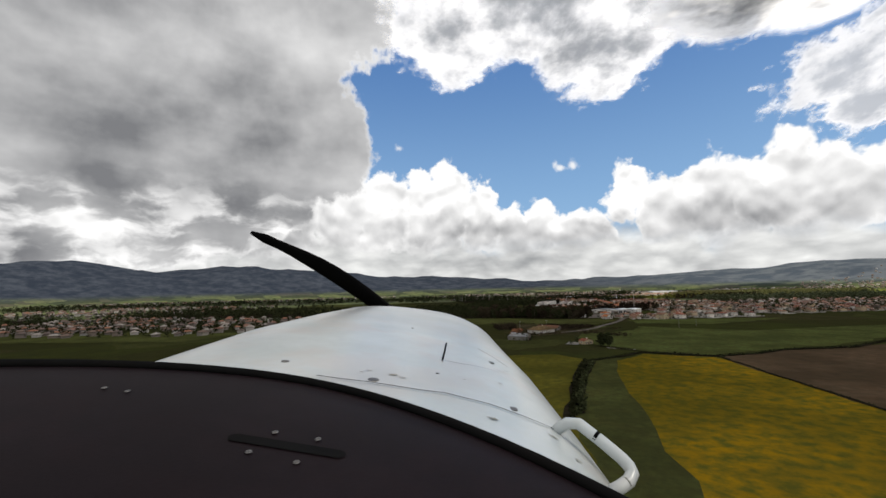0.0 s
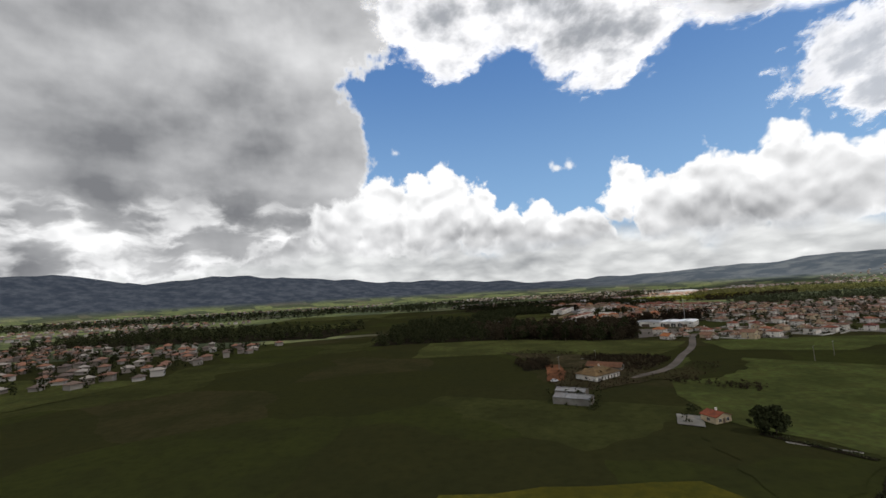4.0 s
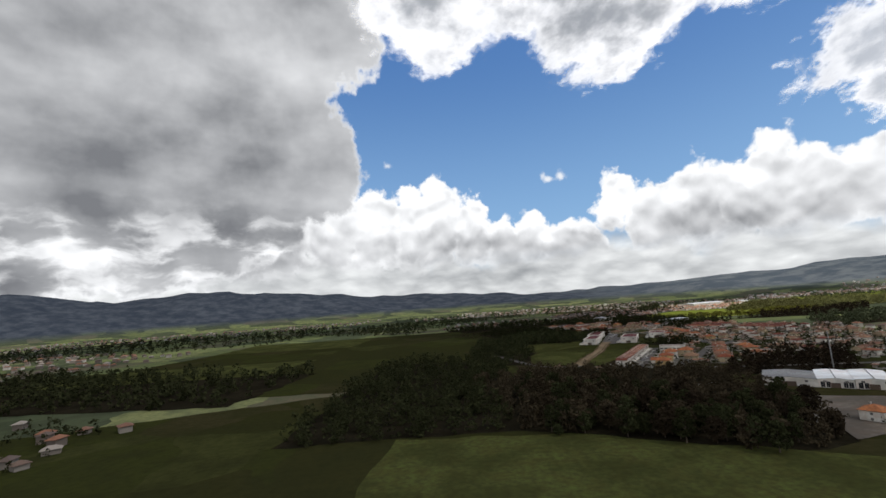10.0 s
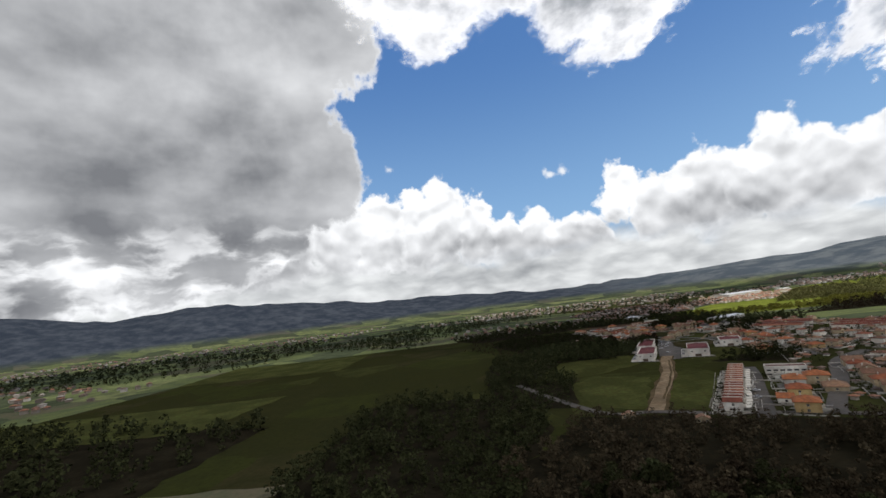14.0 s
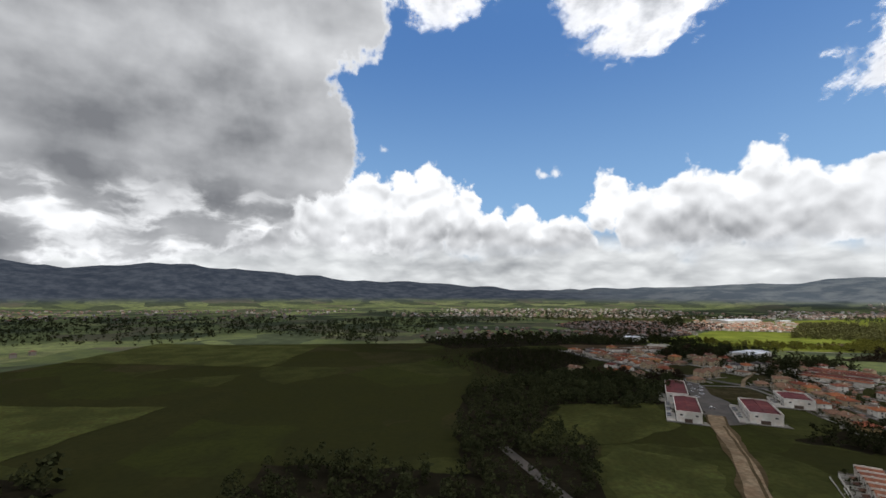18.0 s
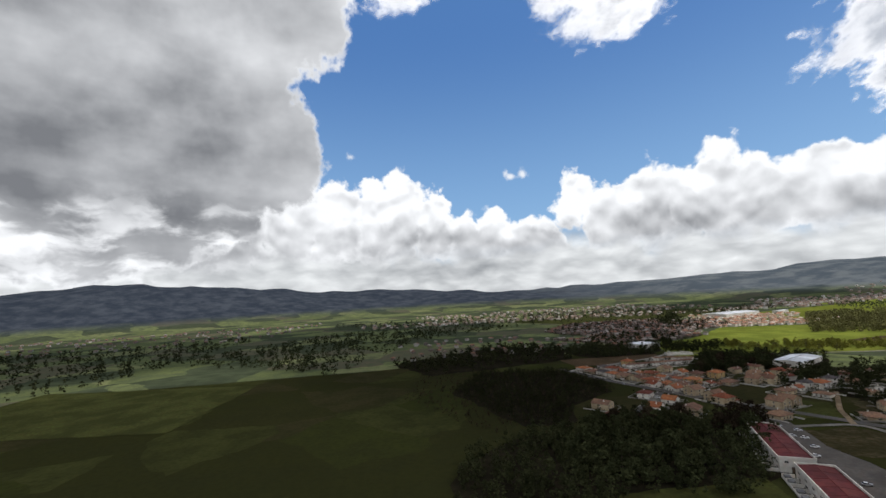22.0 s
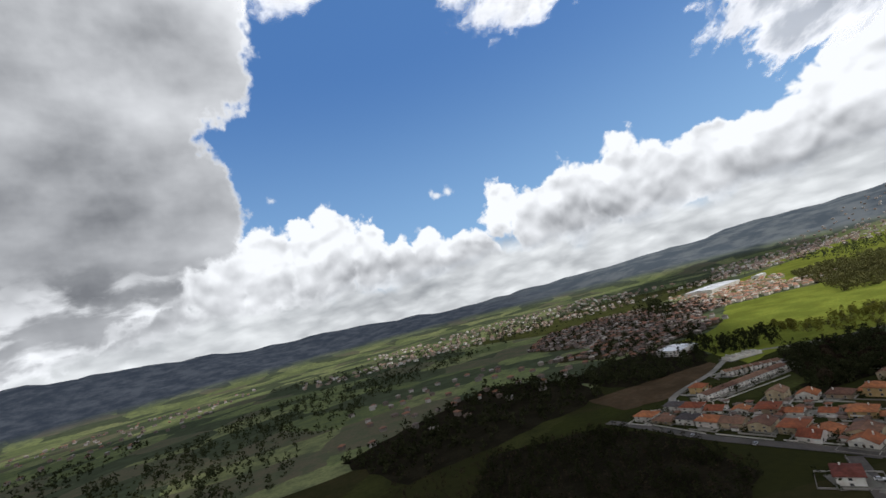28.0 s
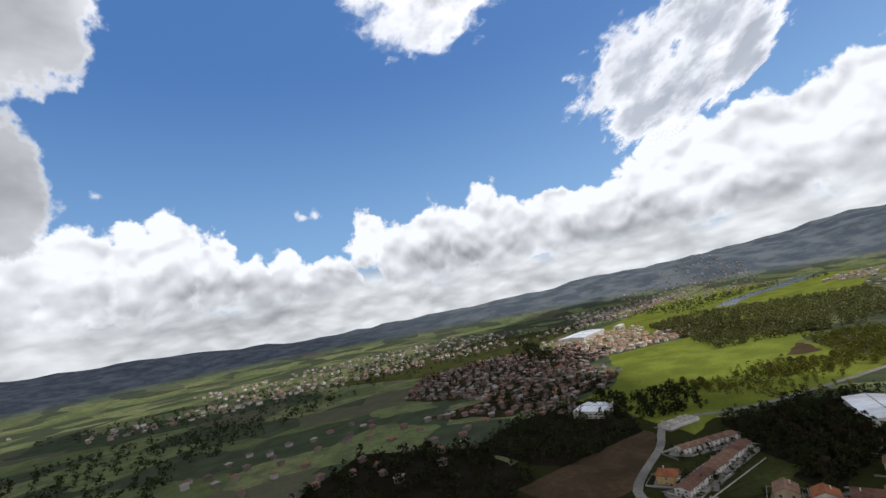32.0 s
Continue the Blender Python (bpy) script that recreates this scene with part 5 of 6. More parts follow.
woodland([(58, 372), (76, 362), (104, 374), (122, 396), (112, 420), (84, 424), (62, 404)], 150, "leaf_brown", "brown weeds round the farmhouse", 1.5, 12, False)
woodland([(52, 420), (70, 424), (72, 452), (50, 450)], 40, "leaf_brown", "brown bushes behind the farm", 4)
woodland([(108, 380), (124, 392), (140, 402), (156, 420), (170, 414), (146, 384), (120, 374)], 60, "leaf_brown", "brown weeds beside the lane", 1.3, 12, False)
woodland([(112, 372), (124, 380), (150, 350), (140, 344)], 26, "leaf_brown", "brown bushes beside the shed", 2.4, 12, False)
woodland([(-76.4, 598.2), (50.9, 598.2), (43.3, 712.7), (76.4, 776.4), (63.6, 878.2), (-50.9, 890.9)], 495, "leaf", "dark green woods beside the town", 11, 20)
woodland([(127.3, 1005.5), (203.6, 990), (258, 1035), (274, 1085), (225, 1090), (185, 1088), (130, 1095)], 230, "leaf", "dense dark green grove", 11, 24)
woodland([(127.3, 1120), (160, 1112), (185, 1165), (238, 1200), (249.5, 1253.6), (229.1, 1323.6), (140, 1349.1), (89.1, 1247.3)], 780, "leaf", "dark scrub and trees below the villas", 6, 18)
woodland([(100, 1105), (185, 1165), (245, 1205), (245, 1330), (70, 1385), (40, 1230)], 260, "leaf_brown", "brown scrub round the dark thicket", 3.2, 12, False)
woodland([(235, 1064), (273.6, 1062), (300, 1088), (294, 1106), (258, 1096)], 90, "leaf_brown", "dark trees between street and hall", 9)
woodland([(350, 1253.6), (496.4, 1228.2), (545, 1275), (500, 1325), (439.1, 1349.1), (402.2, 1310.9)], 380, "leaf", "dark trees round the pale warehouse", 10, 18)
woodland([(305.5, 1393.6), (394.5, 1387.3), (439.1, 1438.2), (458.2, 1514.5), (381.8, 1527.3), (292.7, 1501.8)], 225, "leaf", "dark grove behind the brown field", 10)
woodland([(96, 792), (140, 776), (200, 742), (262, 714), (250, 690), (190, 700), (120, 735), (78, 765)], 210, "leaf_brown", "dark brown thicket along the street", 7, 16)
woodland([(60, 830), (98, 815), (128, 905), (112, 960), (150, 1015), (128, 1100), (70, 1060), (50, 930)], 330, "leaf", "dark trees on the edge of the town", 10, 18)
woodland([(254.5, 916.4), (299.1, 878.2), (333.5, 910), (318.2, 941.8)], 60, "leaf", "dark trees by the roundabout", 9)
woodland([(216.4, 693.6), (318.2, 687.3), (381.8, 763.6), (318.2, 763.6), (254.5, 731.8)], 165, "leaf_brown", "dark belt of trees beside the warehouses", 10)
woodland([(381.8, 1081.8), (420, 1069.1), (458.2, 1145.5), (407.3, 1145.5)], 60, "leaf", "dark trees between gardens", 8)
woodland([(369.1, 1151.8), (534.5, 1145.5), (560, 1221.8), (432.7, 1221.8)], 195, "leaf", "dark wooded strip above the villas", 10)
woodland([(534.5, 1400), (712.7, 1272.7), (890.9, 1349.1), (814.5, 1412.7), (712.7, 1336.4)], 520, "leaf_bright", "yellow-green spring trees beside bright fields", 9, 10, False)
woodland([(572.7, 1221.8), (789.1, 1145.5), (967.3, 1323.6), (763.6, 1285.5)], 300, "leaf_brown", "brown woods on a slope", 12, 10)
woodland([(516, 1398), (589, 1422), (683, 1398), (658, 1346), (612, 1310), (526, 1284), (528, 1344)], 170, "leaf_bright", "yellow-green spring bushes and trees in a meadow", 6, 14, False)
woodland([(516, 1390), (683, 1390), (658, 1346), (612, 1310), (526, 1284)], 45, "leaf_olive", "olive-green trees among spring bushes", 7, 14, False)
woodland([(420, 1442), (445, 1492), (498, 1518), (485, 1455), (545, 1452), (520, 1405), (484, 1378), (448, 1385), (414, 1420)], 260, "leaf", "dark trees on the near edge of a bright field", 8, 14, False)
woodland([(735, 1950), (870, 2045), (755, 1830), (650, 1740)], 70, "leaf", "dark grove between the far houses", 15, 8, False)
woodland([(760, 1500), (901, 1400), (1060, 1620), (1200, 1790), (1060, 1800), (880, 1620)], 900, "leaf_olive", "olive-green wooded slope above the river meadows", 12, 8)
woodland([(1247, 1801), (1060, 1620), (901, 1400), (992, 1350), (1328, 1420), (1500, 1500), (1352, 1665)], 1300, "leaf_olive", "sunlit olive-green woods along the valley", 12, 8, False)
woodland([(534.5, 980), (1018.2, 967.3), (1145.5, 1145.5), (661.8, 1120)], 450, "leaf_far", "woods beyond the settlement", 12, 8)
woodland([(76.4, 1349.1), (280, 1400), (305.5, 1501.8), (229.1, 1603.6), (25.5, 1463.6)], 240, "leaf", "dark woods beyond the villas", 11, 8)
woodland([(381.8, 1590.9), (432.7, 1540), (547.3, 1527.3), (560, 1578.2), (432.7, 1641.8)], 90, "leaf", "dark trees before the far village", 10, 8)
woodland([(-50.9, 1400), (76.4, 1781.8), (380.2, 2027.7), (-125.3, 2129.5), (-381.8, 1654.5)], 620, "leaf", "scattered dark woods across the valley", 12, 6, False)
# dark leaf colour on these western woods stands in for cloud shade
woodland([(-661.8, 789.1), (-152.7, 712.7), (-127.3, 865.5), (-610.9, 1043.6)], 480, "leaf", "dark woods between the villages", 12, 8)
woodland([(-1272.7, 381.8), (-636.4, 445.5), (-661.8, 814.5), (-1145.5, 890.9)], 600, "leaf", "far dark woods", 12, 6)
woodland([(-1764.3, 1134.2), (-381.8, 1400), (-374.4, 2121.8), (-1714.1, 1942.7)], 1300, "leaf", "far woods under the hills", 14, 5, False)
woodland([(126.2, 2083), (1405.3, 2049.3), (993, 2537.5), (-230.8, 2539)], 630, "leaf_far", "far woods in the valley", 14, 5, False)
woodland([(1335.6, 1881.9), (2294.2, 1772.8), (2307.5, 1906.2), (1476.7, 2158.3)], 330, "leaf_far", "lines of trees along the river", 12, 5, False)
woodland([(712.7, 509.1), (1400, 509.1), (1654.5, 1018.2), (1145.5, 1145.5)], 495, "leaf_far", "far woods past the settlement", 12, 6, False)


def gardens(label):
    """Shrubs and small trees in the gardens, in one mesh."""
    r = random.Random(31)
    spots, sizes = [], []
    for x, y, _ in TAKEN[:330]:
        for _ in range(7):
            a, q = r.uniform(0, 6.3), r.uniform(8.0, 12.5)
            t = r.uniform(1.2, 4.6)
            if on_road(x + math.cos(a) * q, y + math.sin(a) * q, 0.8):
                continue
            p, w = crown_spots(r, t, t * 0.42, 0.1, 7, t * 0.24, (x + math.cos(a) * q, y + math.sin(a) * q, 0.2))
            spots += p
            sizes += w
    return tagged(part("garden_shrubs", leafy(spots, sizes, 7, "leaf", 31), None), label, "shrubs", "", "stuff")


woodland([(381.8, 1807.3), (432.7, 1654.5), (610.9, 1641.8), (763.6, 1692.7), (861.6, 1875.3), (702.3, 2006.7), (508.3, 1982.3)], 620, "leaf", "dark trees among the far houses", 8, 6, False)
woodland([(483.6, 598.2), (967.3, 509.1), (1145.5, 789.1), (712.7, 967.3), (547.3, 890.9)], 640, "leaf", "dark trees among the houses of the settlement", 8, 6, False)
woodland([(318, 687), (369, 560), (598, 547), (600, 725), (534, 890), (356, 890), (333, 740)], 260, "leaf", "dark garden trees among the houses", 6, 10, False)
woodland([(229.1, 763.6), (381.8, 712.7), (560, 763.6), (534.5, 992.7), (369.1, 1056.4), (305.5, 890.9)], 135, "leaf", "dark trees among the streets", 7, 10, False)
woodland([(-661.8, 483.6), (-216.4, 420), (-190.9, 661.8), (-610.9, 789.1)], 520, "leaf", "dark trees among the houses on the plain", 8, 6, False)
gardens("dark green shrubs and small trees in the gardens")


def hedge(pts, tall, label, wide=5.0):
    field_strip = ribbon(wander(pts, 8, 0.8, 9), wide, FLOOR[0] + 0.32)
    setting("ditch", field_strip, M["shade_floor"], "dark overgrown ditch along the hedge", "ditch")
    r = random.Random(len(pts))
    spots = [(x + r.uniform(-0.6, 0.6), y + r.uniform(-0.6, 0.6), tall * r.uniform(0.2, 0.75)) for x, y in wander(pts, 0.8, 0.5, 3)]
    return tagged(part("hedge", leafy(spots, [tall * 0.5 * r.uniform(0.6, 1.3) for _ in spots], 9, "leaf", len(pts)), None), label, "hedge", "", "stuff")


hedge([(76, 235), (95, 246), (117, 262), (150, 242), (174, 246), (198, 258), (245, 263), (330, 308), (381.8, 340)], 1.5, "dark uneven hedge along a ditch", 3.4)
hedge([(36, 130), (48, 165), (58, 195), (75, 235)], 2.2, "dark hedge along a ditch between flowering meadows", 4.0)
hedge([(42, 140), (52, 170), (63, 200), (77, 230)], 2.4, "dark bushes in a ditch", 3.0)
hedge([(150, 240), (141, 186), (134, 130), (158, 80)], 0.8, "low dark hedge between flowers and plough", 1.4)
hedge([(117, 268), (110, 280), (103, 292)], 1.3, "dark hedge along a ditch", 2.4)
trough = tagged(new("field_wall"), "low white wall along the field edge", "wall")
trough.matrix_basis = pose(105, 284, 0, 0, 0, -40)
part("wall", Build().box(0, 17, -0.2, 0.2, -0.1, 0.4), M["white"], trough)
part("coping", Build().box(-0.05, 17.05, -0.26, 0.26, 0.4, 0.46), M["concrete"], trough)
stub = tagged(new("field_wall"), "low weathered pale wall beside a slim pole in scrub", "wall")
stub.matrix_basis = pose(97, 452.5, 0, 0, 0, -38)
part("wall", Build().box(0, 9, -0.2, 0.2, -0.1, 0.6), M["concrete"], stub)
part("return_wall", Build().box(-0.4, 0, -1.8, 0.2, -0.1, 0.9), M["concrete"], stub)


# ---- yards, walls, cars ----
b = Build()
r = random.Random(5)
for x, y, _ in TAKEN[:230]:
    a, w, d = r.choice((0.3, 1.0, 2.0)), r.uniform(6, 9), r.uniform(6, 9)
    c, q = math.cos(a), math.sin(a)
    ox, oy = r.uniform(-3, 3), r.uniform(-3, 3)
    LEVEL[0] += 0.0004
    b.poly([(x + ox + px * c - py * q, y + oy + px * q + py * c, LEVEL[0]) for px, py in ((-w, -d), (w, -d), (w, d), (-w, d))])
tagged(part("paved_yards", b, M["concrete"]), "grey paved yards round the houses", "paving", "", "stuff")


b = Build()
r = random.Random(17)
for (x, y, _), turn in list(zip(TAKEN, YAW))[:300]:
    a = math.radians(turn)
    c, q = math.cos(a), math.sin(a)
    w, d, h = r.uniform(8.5, 10.5), r.uniform(9.5, 13.0), r.uniform(0.4, 0.8)
    k = len(b.v)
    for x0, x1, y0, y1 in ((-w, w, -d, -d + 0.2), (-w, w, d - 0.2, d), (-w, -w + 0.2, -d, d), (w - 0.2, w, -d, d)):
        if r.random() < 0.72:
            b.box(x0, x1, y0, y1, -0.1, h + 0.3)
    b.v[k:] = [(x + px * c - py * q, y + px * q + py * c, pz) for px, py, pz in b.v[k:]]
tagged(part("plot_walls", b, by_piece("plot_wall_render", ((0.36, 0.34, 0.31), (0.24, 0.22, 0.20), (0.46, 0.44, 0.41), (0.18, 0.16, 0.14)))), "low pale walls round the house plots", "walls", "", "stuff")


def garden_wall(p, q, tall=0.75):
    a, n = turn_of(p, q), math.hypot(q[0] - p[0], q[1] - p[1])
    wall = tagged(new("garden_wall"), "low pale rendered garden wall along the street", "wall", "garden walls")
    wall.matrix_basis = pose(*p, 0, 0, 0, a)
    part("wall", Build().box(0, n, -0.12, 0.12, -0.1, tall), M["white"], wall)
    part("coping", Build().box(0, n, -0.17, 0.17, tall, tall + 0.08), M["concrete"], wall)


def plots(x, y, turn, w, d, side, deep, n, label):
    """Paved plots with low walls along one side of a building."""
    yard = tagged(new("yard"), label, "yard", "paved yards")
    yard.matrix_basis = pose(x, y, 0, 0, 0, turn)
    x0, x1 = sorted((side * (w / 2 + 0.5), side * (w / 2 + deep)))
    part("paving", Build().box(x0, x1, -d / 2, d / 2, -0.1, 0.36), M["concrete"], yard)
    for k in range(n + 1):
        v = -d / 2 + d * k / n
        part("partition", Build().box(x0, x1, v - 0.15, v + 0.15, 0.36, 2.0), M["white"], yard)
    v = side * (w / 2 + deep)
    part("end_wall", Build().box(v - 0.15, v + 0.15, -d / 2 - 0.15, d / 2 + 0.15, 0.3, 1.5), M["white"], yard)
    for k in range(n):
        v = -d / 2 + d * (k + 0.5) / n
        if k % 3:
            part("lean_to", Build().box(x0 + 0.4, x0 + 3.0, v - 1.6, v + 1.6, 0.36, 2.3), M["greysheet"], yard)


plots(224.5, 975.5, tA, 15.5, 52, -1, 6, 9, "paved yards with white partitions behind the red-roofed building")
plots(250.8, 1033.8, tA, 15.5, 62, -1, 5.5, 9, "paved yards with white partitions behind the red-roofed building")
plots(272.5, 966.5, tA, 18.5, 46, -1, 6, 7, "pale paved terraces beside the broad red-roofed building")
for x, y, w, d, reach in ((224.5, 975.5, 15.5, 52, 6), (272.5, 966.5, 18.5, 46, 5), (326, 998, 19.4, 31.2, 4)):
    c, q = math.cos(math.radians(tA)), math.sin(math.radians(tA))
    field([(x + c * u - q * v, y + q * u + c * v) for u, v in ((-w / 2 - reach, -d / 2 - 3.2), (w / 2 + 4.5, -d / 2 - 3.2), (w / 2 + 2.5, -d / 2 + 6), (w / 2, -d / 2 + 6), (w / 2, -d / 2), (-w / 2 - reach, -d / 2))], "concrete", "worn concrete apron before a white building", "apron", 0.1)
plots(326.0, 998.0, tA, 19.4, 31.2, -1, 5, 4, "pale paved terraces beside the red-roofed building")
for p, q in (((308, 1300), (396, 1303)), ((365, 1333), (404, 1319)), 
             ((250.7, 1305.8), (259.6, 1257.5)), ((262.2, 1252.4), (272.4, 1221.8)), ((274.9, 1218), (285.1, 1193.8)), ((315.6, 1295.6), (381.8, 1294.4)), ((269.8, 1323.6), (313.1, 1300.7)), ((226.5, 865.5), (165.5, 771.3)), ((165.5, 771.3), (174.4, 761.1)),
             ((250, 840), (197, 757)), ((295.3, 878.2), (318.2, 916.4)), ((249.5, 1160.7), (273.6, 1186.2)), ((282.5, 1177.3), (333.5, 1191.3)), 
             ((231, 830), (262, 812)), ((186, 672), (206, 676))):
    garden_wall(p, q)


def car(paint):
    c = tagged(new("car"), "small %s car parked on the street" % paint, "car", "parked cars")
    body = Build()
    rings = []
    for y, w, z0, z1 in ((-2.05, 0.72, 0.4, 0.72), (-1.95, 0.82, 0.28, 0.86), (-0.9, 0.86, 0.26, 0.95), (0.8, 0.86, 0.26, 0.98), (1.9, 0.82, 0.28, 0.9), (2.05, 0.74, 0.4, 0.75)):
        rings.append([(-w, y, z0), (w, y, z0), (w, y, z1 - 0.12), (w * 0.9, y, z1), (-w * 0.9, y, z1), (-w, y, z1 - 0.12)])
    part("body", body.loft(rings), M["car"], c)
    part("cabin", Build().loft([[(-0.8, -0.9, 0.92), (0.8, -0.9, 0.92), (0.8, 1.7, 0.92), (-0.8, 1.7, 0.92)], [(-0.62, -0.2, 1.42), (0.62, -0.2, 1.42), (0.62, 1.25, 1.42), (-0.62, 1.25, 1.42)]]), M["pane"], c)
    part("roof", Build().box(-0.6, 0.6, -0.15, 1.2, 1.42, 1.47), M["car"], c)
    for x in (-0.78, 0.78):
        for y in (-1.3, 1.3):
            part("wheel", Build().tube([(x - 0.1, y, 0.31), (x + 0.1, y, 0.31)], [0.31, 0.31], 10), M["rubber"], c)
    return c


pale = car("pale")
spots = [(206 + 3.2 * k + 6 * (k % 2), 803 + 3 * math.sin(k) + 6.6 * k, 62) for k in range(7)] + [(198, 776, 62), (212, 770, 62), (180, 655, 55), (168, 630, 55), (160, 618, 55), (212, 640, 55), (206, 962, 110), (198, 990, 110), (236, 930, 20), (252, 935, 20), (204, 914, 40), (47.4, 301.6, 100)]
for k, (x, y, a) in enumerate(spots):
    if k:
        copy_thing(pale, pose(x * 1.273, y * 1.273, 0.44, 0, 0, a))
    else:
        pale.matrix_basis = pose(x * 1.273, y * 1.273, 0.44, 0, 0, a)


# ---- the aircraft's nose, where the flight begins ----
PAINT = material("white_aircraft_paint", (0.54, 0.575, 0.575), 0.24, (0.47, 0.51, 0.50), 5.0, 0.0, large=1.1, spec=0.5)
VINYL = material("black_glareshield", (0.0088, 0.0054, 0.0068), 0.55, (0.0115, 0.0072, 0.0090), 30.0, 0.0, bump=0.1, bump_scale=220.0, spec=0.06)
BLACK = material("black_rubber_trim", (0.006, 0.006, 0.006), 0.7, None, 20.0, 0.0, spec=0.04)
GREY = material("worn_fastener_metal", (0.15, 0.145, 0.14), 0.4, None, 30.0, 0.0, metal=0.6)
t0, x0, y0, z0, rx0, ry0, rz0 = PATH[0]
plane = tagged(new("light_aircraft"), "white aircraft nose with black glareshield and dark propeller", "aircraft")
plane.matrix_basis = pose(x0, y0, z0, rx0, ry0, rz0) @ pose(0, 0, 0, -90)
LEAN = 0.11


def section(y, xc, w, top, deep, n=2.9, count=41):
    ring = []
    for k in range(count):
        a = math.pi * (k / (count - 1) - 0.5)
        sx, cz = math.sin(a), max(math.cos(a), 0.0)
        x = w * math.copysign(abs(sx) ** (2 / n), sx)
        z = top - deep + deep * cz ** (2 / n)
        ring.append((xc + x, y, z - x * LEAN))
    return ring


SECTIONS = ((0.40, -0.21, 0.535, -0.234, 0.25), (0.9, -0.21, 0.53, -0.236, 0.25), (1.3, -0.20, 0.51, -0.242, 0.26), (1.65, -0.175, 0.455, -0.250, 0.28), (1.9, -0.150, 0.415, -0.263, 0.28), (2.02, -0.14, 0.385, -0.278, 0.27), (2.08, -0.135, 0.34, -0.312, 0.24), (2.10, -0.13, 0.27, -0.37, 0.18))
part("cowling", Build().loft([section(*q) for q in SECTIONS], False), PAINT, plane, "glossy white engine cowling", True)


def cowl_z(x, y):
    for p, q in zip(SECTIONS, SECTIONS[1:]):
        if p[0] <= y <= q[0]:
            s = (y - p[0]) / (q[0] - p[0])
            xc, w, top, deep = (p[k] + (q[k] - p[k]) * s for k in range(1, 5))
    u = min(abs(x - xc) / w, 1.0)
    return top - deep + deep * (1 - u ** 2.9) ** (1 / 2.9) - (x - xc) * LEAN


def strip(pts, width, lift=0.003):
    b = Build()
    line = [Vector((x, y, cowl_z(x, y) + lift)) for x, y in pts]
    for a, c in zip(line, line[1:]):
        side = (c - a).cross(Vector((0, 0, 1))).normalized() * width / 2
        b.poly([a - side, a + side, c + side, c - side])
    return b


def on_cowl(px, py):
    """Where a line of sight meets the cowling."""
    ux, uz = (px - 784) / 761, (441 - py) / 761
    d = 0.45
    while d < 2.05 and uz * d > cowl_z(ux * d, d):
        d += 0.004
    return ux * d, d


GRIME = material("grimy_paint", (0.20, 0.20, 0.17), 0.6, (0.32, 0.32, 0.29), 40.0, 0.0, spec=0.2)
part("panel_seam", strip([on_cowl(*p) for p in ((560, 668), (600, 673), (655, 680), (707, 688), (750, 694), (787, 699), (815, 705), (840, 712), (870, 720), (899, 730), (921, 738), (942, 746), (964, 755), (984, 764))], 0.0032), BLACK, plane)
hatch = part("oil_door", strip([on_cowl(*p) for p in ((790, 609), (787, 624), (783, 640))], 0.0045), BLACK, plane, "thin seams of the oil filler door")
part("seam", strip([on_cowl(*p) for p in ((783, 640), (812, 645), (840, 650), (872, 657), (904, 661))], 0.002), BLACK, hatch)
part("seam", strip([on_cowl(*p) for p in ((790, 609), (818, 613), (846, 619), (872, 634), (898, 652))], 0.0012), GREY, hatch)
for px, py, size in ((661, 673, 0.011), (868, 642, 0.010), (907, 724, 0.010), (774, 661, 0.004), (730, 581, 0.005), (843, 561, 0.006), (505, 640, 0.008)):
    x, y = on_cowl(px, py)
    z = cowl_z(x, y)
    f = Build().loft([[(x + math.cos(a) * q * size, y + math.sin(a) * q * size, z + h - math.cos(a) * q * size * LEAN) for a in (2 * math.pi * k / 14 for k in range(14))] for q, h in ((1.0, -0.001), (0.95, 0.0008), (0.45, 0.0010))])
    part("fastener", f, GREY, plane)
grime_rng = random.Random(4)
for px, py, size in ((698, 665, 0.012), (655, 657, 0.006), (712, 670, 0.007), (822, 673, 0.004), (885, 680, 0.006), (640, 660, 0.005), (760, 630, 0.004), (872, 742, 0.009), (980, 775, 0.010), (1024, 818, 0.008)):
    x, y = on_cowl(px, py)
    blot = [(x + math.cos(a) * size * q, y + math.sin(a) * size * q * 0.5) for a, q in ((2 * math.pi * k / 11, grime_rng.uniform(0.5, 1.2)) for k in range(11))]
    part("paint_chip", Build().poly([(u, v, cowl_z(u, v) + 0.0016) for u, v in blot]), GRIME, plane)


def edge_y(x):
    return 0.665 - (1.1 if x > -0.3 else 0.76) * (x + 0.3) ** 2


def shield_z(x, y):
    return -0.2 - (x + 0.2) * LEAN - 0.02 * max(0, 0.5 - y)


xs = [-0.98 + 0.035 * k for k in range(40)]
b = Build()
for x in xs:
    e = max(edge_y(x), 0.03)
    for k in range(9):
        y = 0.02 + (e - 0.02) * k / 8
        b.v.append((x, y, shield_z(x, y) - 0.006 * (k == 8)))
for i in range(len(xs) - 1):
    for k in range(8):
        p = i * 9 + k
        b.f.append((p, p + 9, p + 10, p + 1))
part("glareshield", b, VINYL, plane, "matt black glareshield", True)
part("rubber_trim", Build().tube([(x, max(edge_y(x), 0.03), shield_z(x, edge_y(x)) - 0.003) for x in xs], [0.007] * len(xs), 8), BLACK, plane, "", True)


def on_shield(px, py):
    """Where a line of sight through a place on the glareshield meets it."""
    ux, uz = (px - 784) / 761, (441 - py) / 761
    d = -0.222 / (uz + ux * LEAN)
    return ux * d, d, shield_z(ux * d, d) + 0.001


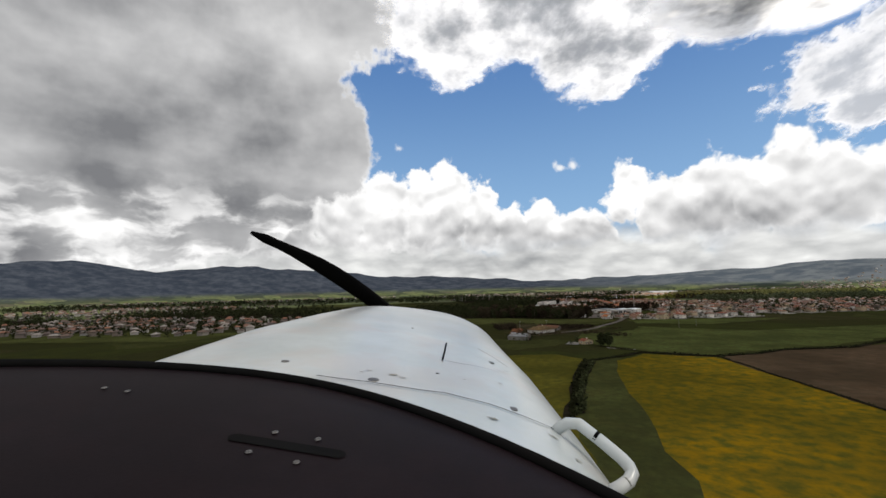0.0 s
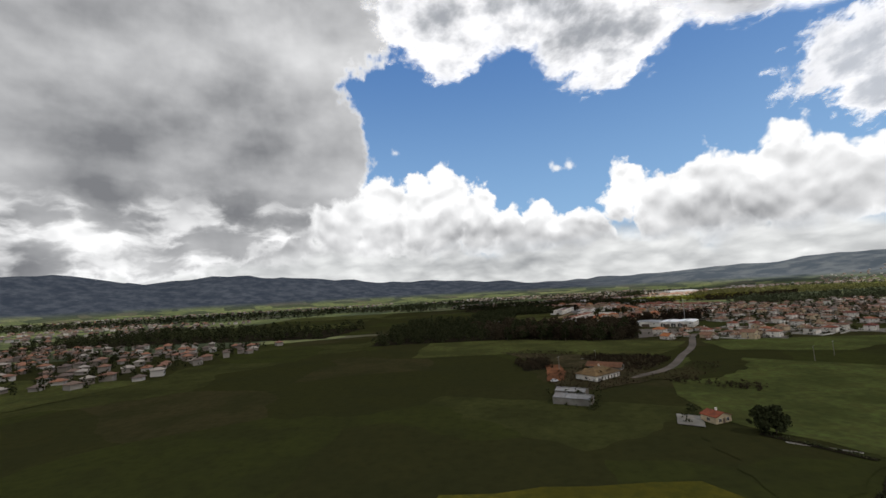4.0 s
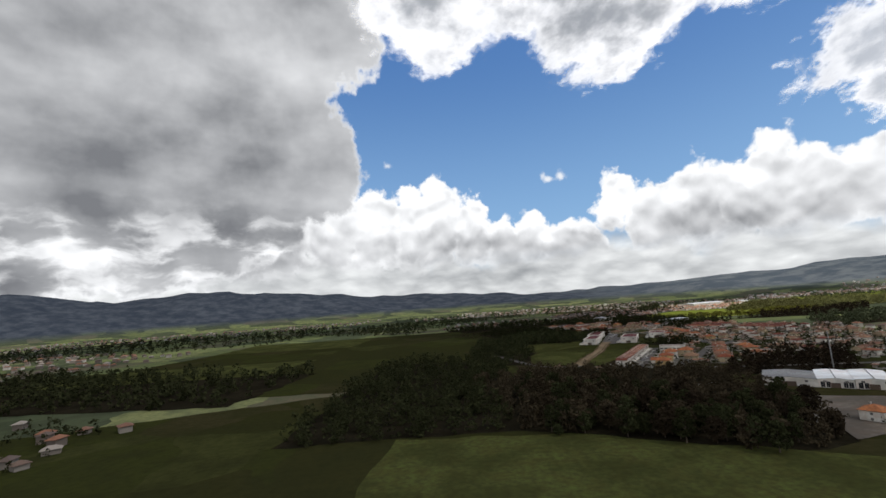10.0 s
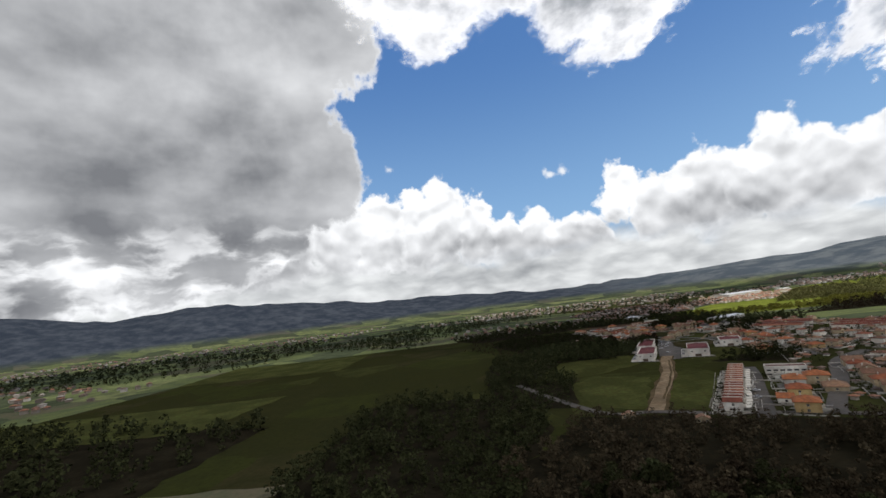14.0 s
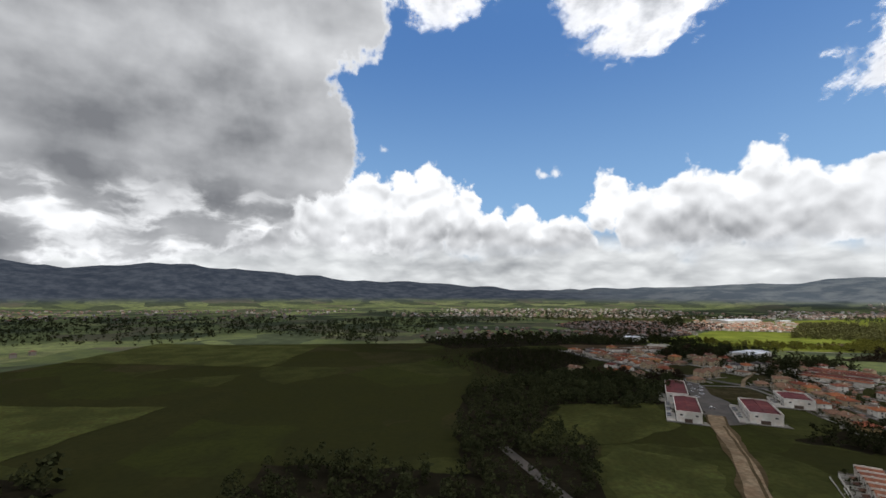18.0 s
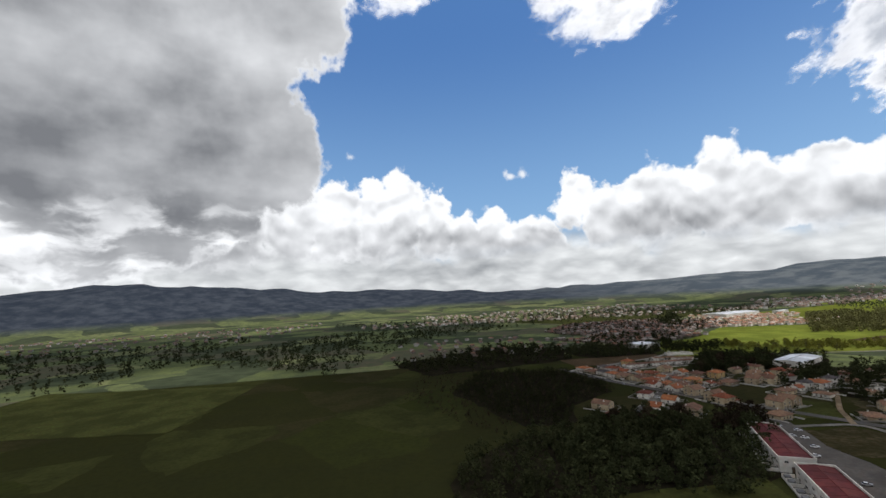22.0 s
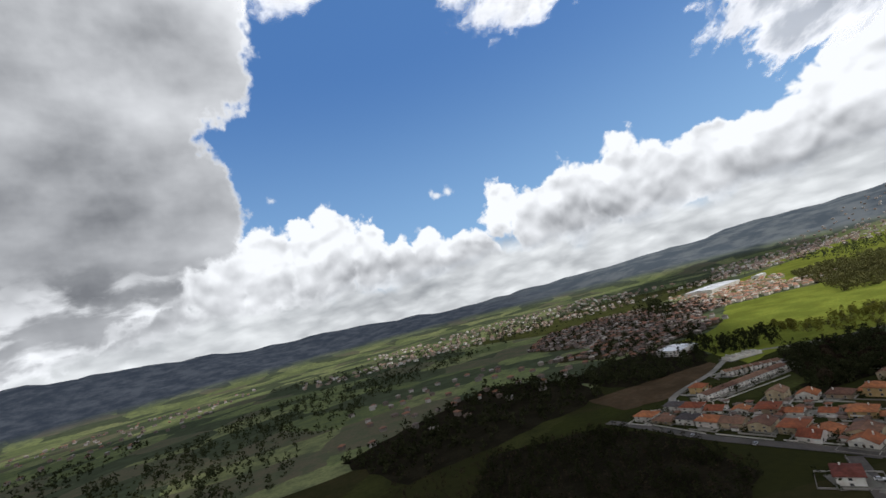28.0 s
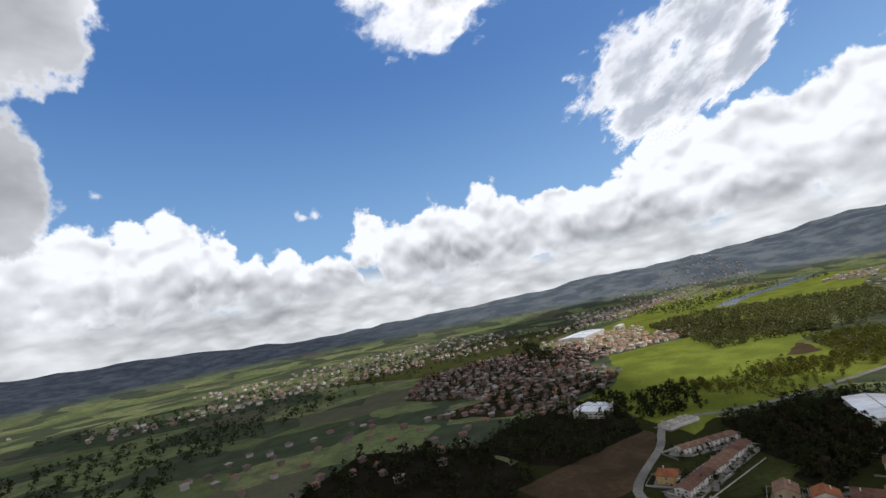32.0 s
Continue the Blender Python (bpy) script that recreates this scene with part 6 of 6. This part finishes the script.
(ax, ay, az_), (bx, by, bz) = on_shield(418, 774), on_shield(598, 803)
way = Vector((bx - ax, by - ay, 0)).normalized()
across = Vector((-way.y, way.x, 0)) * 0.008
ring = []
for cx, cy, s in ((ax, ay, 1), (bx, by, -1)):
    for k in range(9):
        a = math.pi * (k / 8 - 0.5)
        p = Vector((cx, cy, 0)) - way * s * math.cos(a) * 0.008 + across * (s * -math.sin(a))
        ring.append((p.x, p.y, shield_z(p.x, p.y) + 0.0012))
part("vent_slot", Build().poly(ring), BLACK, plane, "narrow dark defroster slot")
for px, py in ((487, 766), (563, 778), (440, 799), (525, 817), (185, 688), (226, 694)):
    x, y, z = on_shield(px, py)
    part("screw", Build().loft([[(x + math.cos(a) * q, y + math.sin(a) * q, z + h) for a in (2 * math.pi * k / 12 for k in range(12))] for q, h in ((0.0036, 0.0), (0.0030, 0.0010), (0.0012, 0.0013))]), GREY, plane)
bar = []
for px, py, d in ((975, 772, 0.80), (990, 757, 0.79), (1005, 749, 0.78), (1024, 750, 0.77), (1062, 779, 0.745), (1100, 811, 0.715), (1113, 825, 0.70), (1119, 838, 0.69), (1113, 851, 0.68), (1098, 862, 0.672), (1080, 872, 0.665)):
    bar.append(((px - 784) / 761 * d, d, (441 - py) / 761 * d))
part("grab_handle", Build().tube(bar, [0.0105] * len(bar), 12), PAINT, plane, "white tubular handle with chipped paint", True)
for k, s0, s1 in ((3, 0.74, 0.88), (8, 0.3, 0.42)):
    p, q = Vector(bar[k]), Vector(bar[k + 1])
    part("paint_chip", Build().tube([p.lerp(q, s0) + Vector((0, -0.0012, 0.0012)), p.lerp(q, s1) + Vector((0, -0.0012, 0.0012))], [0.0096, 0.0098], 9), BLACK if k == 3 else GRIME, plane)
spinner = part("spinner", Build().loft([[(-0.13 + math.cos(a) * q, y, -0.46 + math.sin(a) * q) for a in (2 * math.pi * k / 20 for k in range(20))] for q, y in ((0.15, 2.08), (0.15, 2.16), (0.12, 2.28), (0.05, 2.40), (0.01, 2.43))]), PAINT, plane, "", True)
rings = []
root, tip = Vector((-0.13, 2.2, -0.44)), Vector((-0.99, 2.22, 0.085))
run = (tip - root).normalized()
for k in range(13):
    s = k / 12
    chord, thick, twist = (0.028 + 0.034 * math.sin(math.pi * min(s * 1.1 + 0.12, 1.0))) * (1.0 if k < 12 else 0.35), 0.020 - 0.014 * s, 0.9 - 0.55 * s
    flatw = run.cross(Vector((0, 1, 0))).normalized()
    u, v = flatw * math.cos(twist) + Vector((0, 1, 0)) * math.sin(twist), -flatw * math.sin(twist) + Vector((0, 1, 0)) * math.cos(twist)
    c = root.lerp(tip, s) + Vector((0, 0, 0.05 * math.sin(math.pi * s)))
    rings.append([c + u * math.cos(a) * chord + v * math.sin(a) * thick for a in (2 * math.pi * j / 12 for j in range(12))])
part("propeller_blade", Build().loft(rings), BLACK, plane, "dark propeller blade at rest", True)
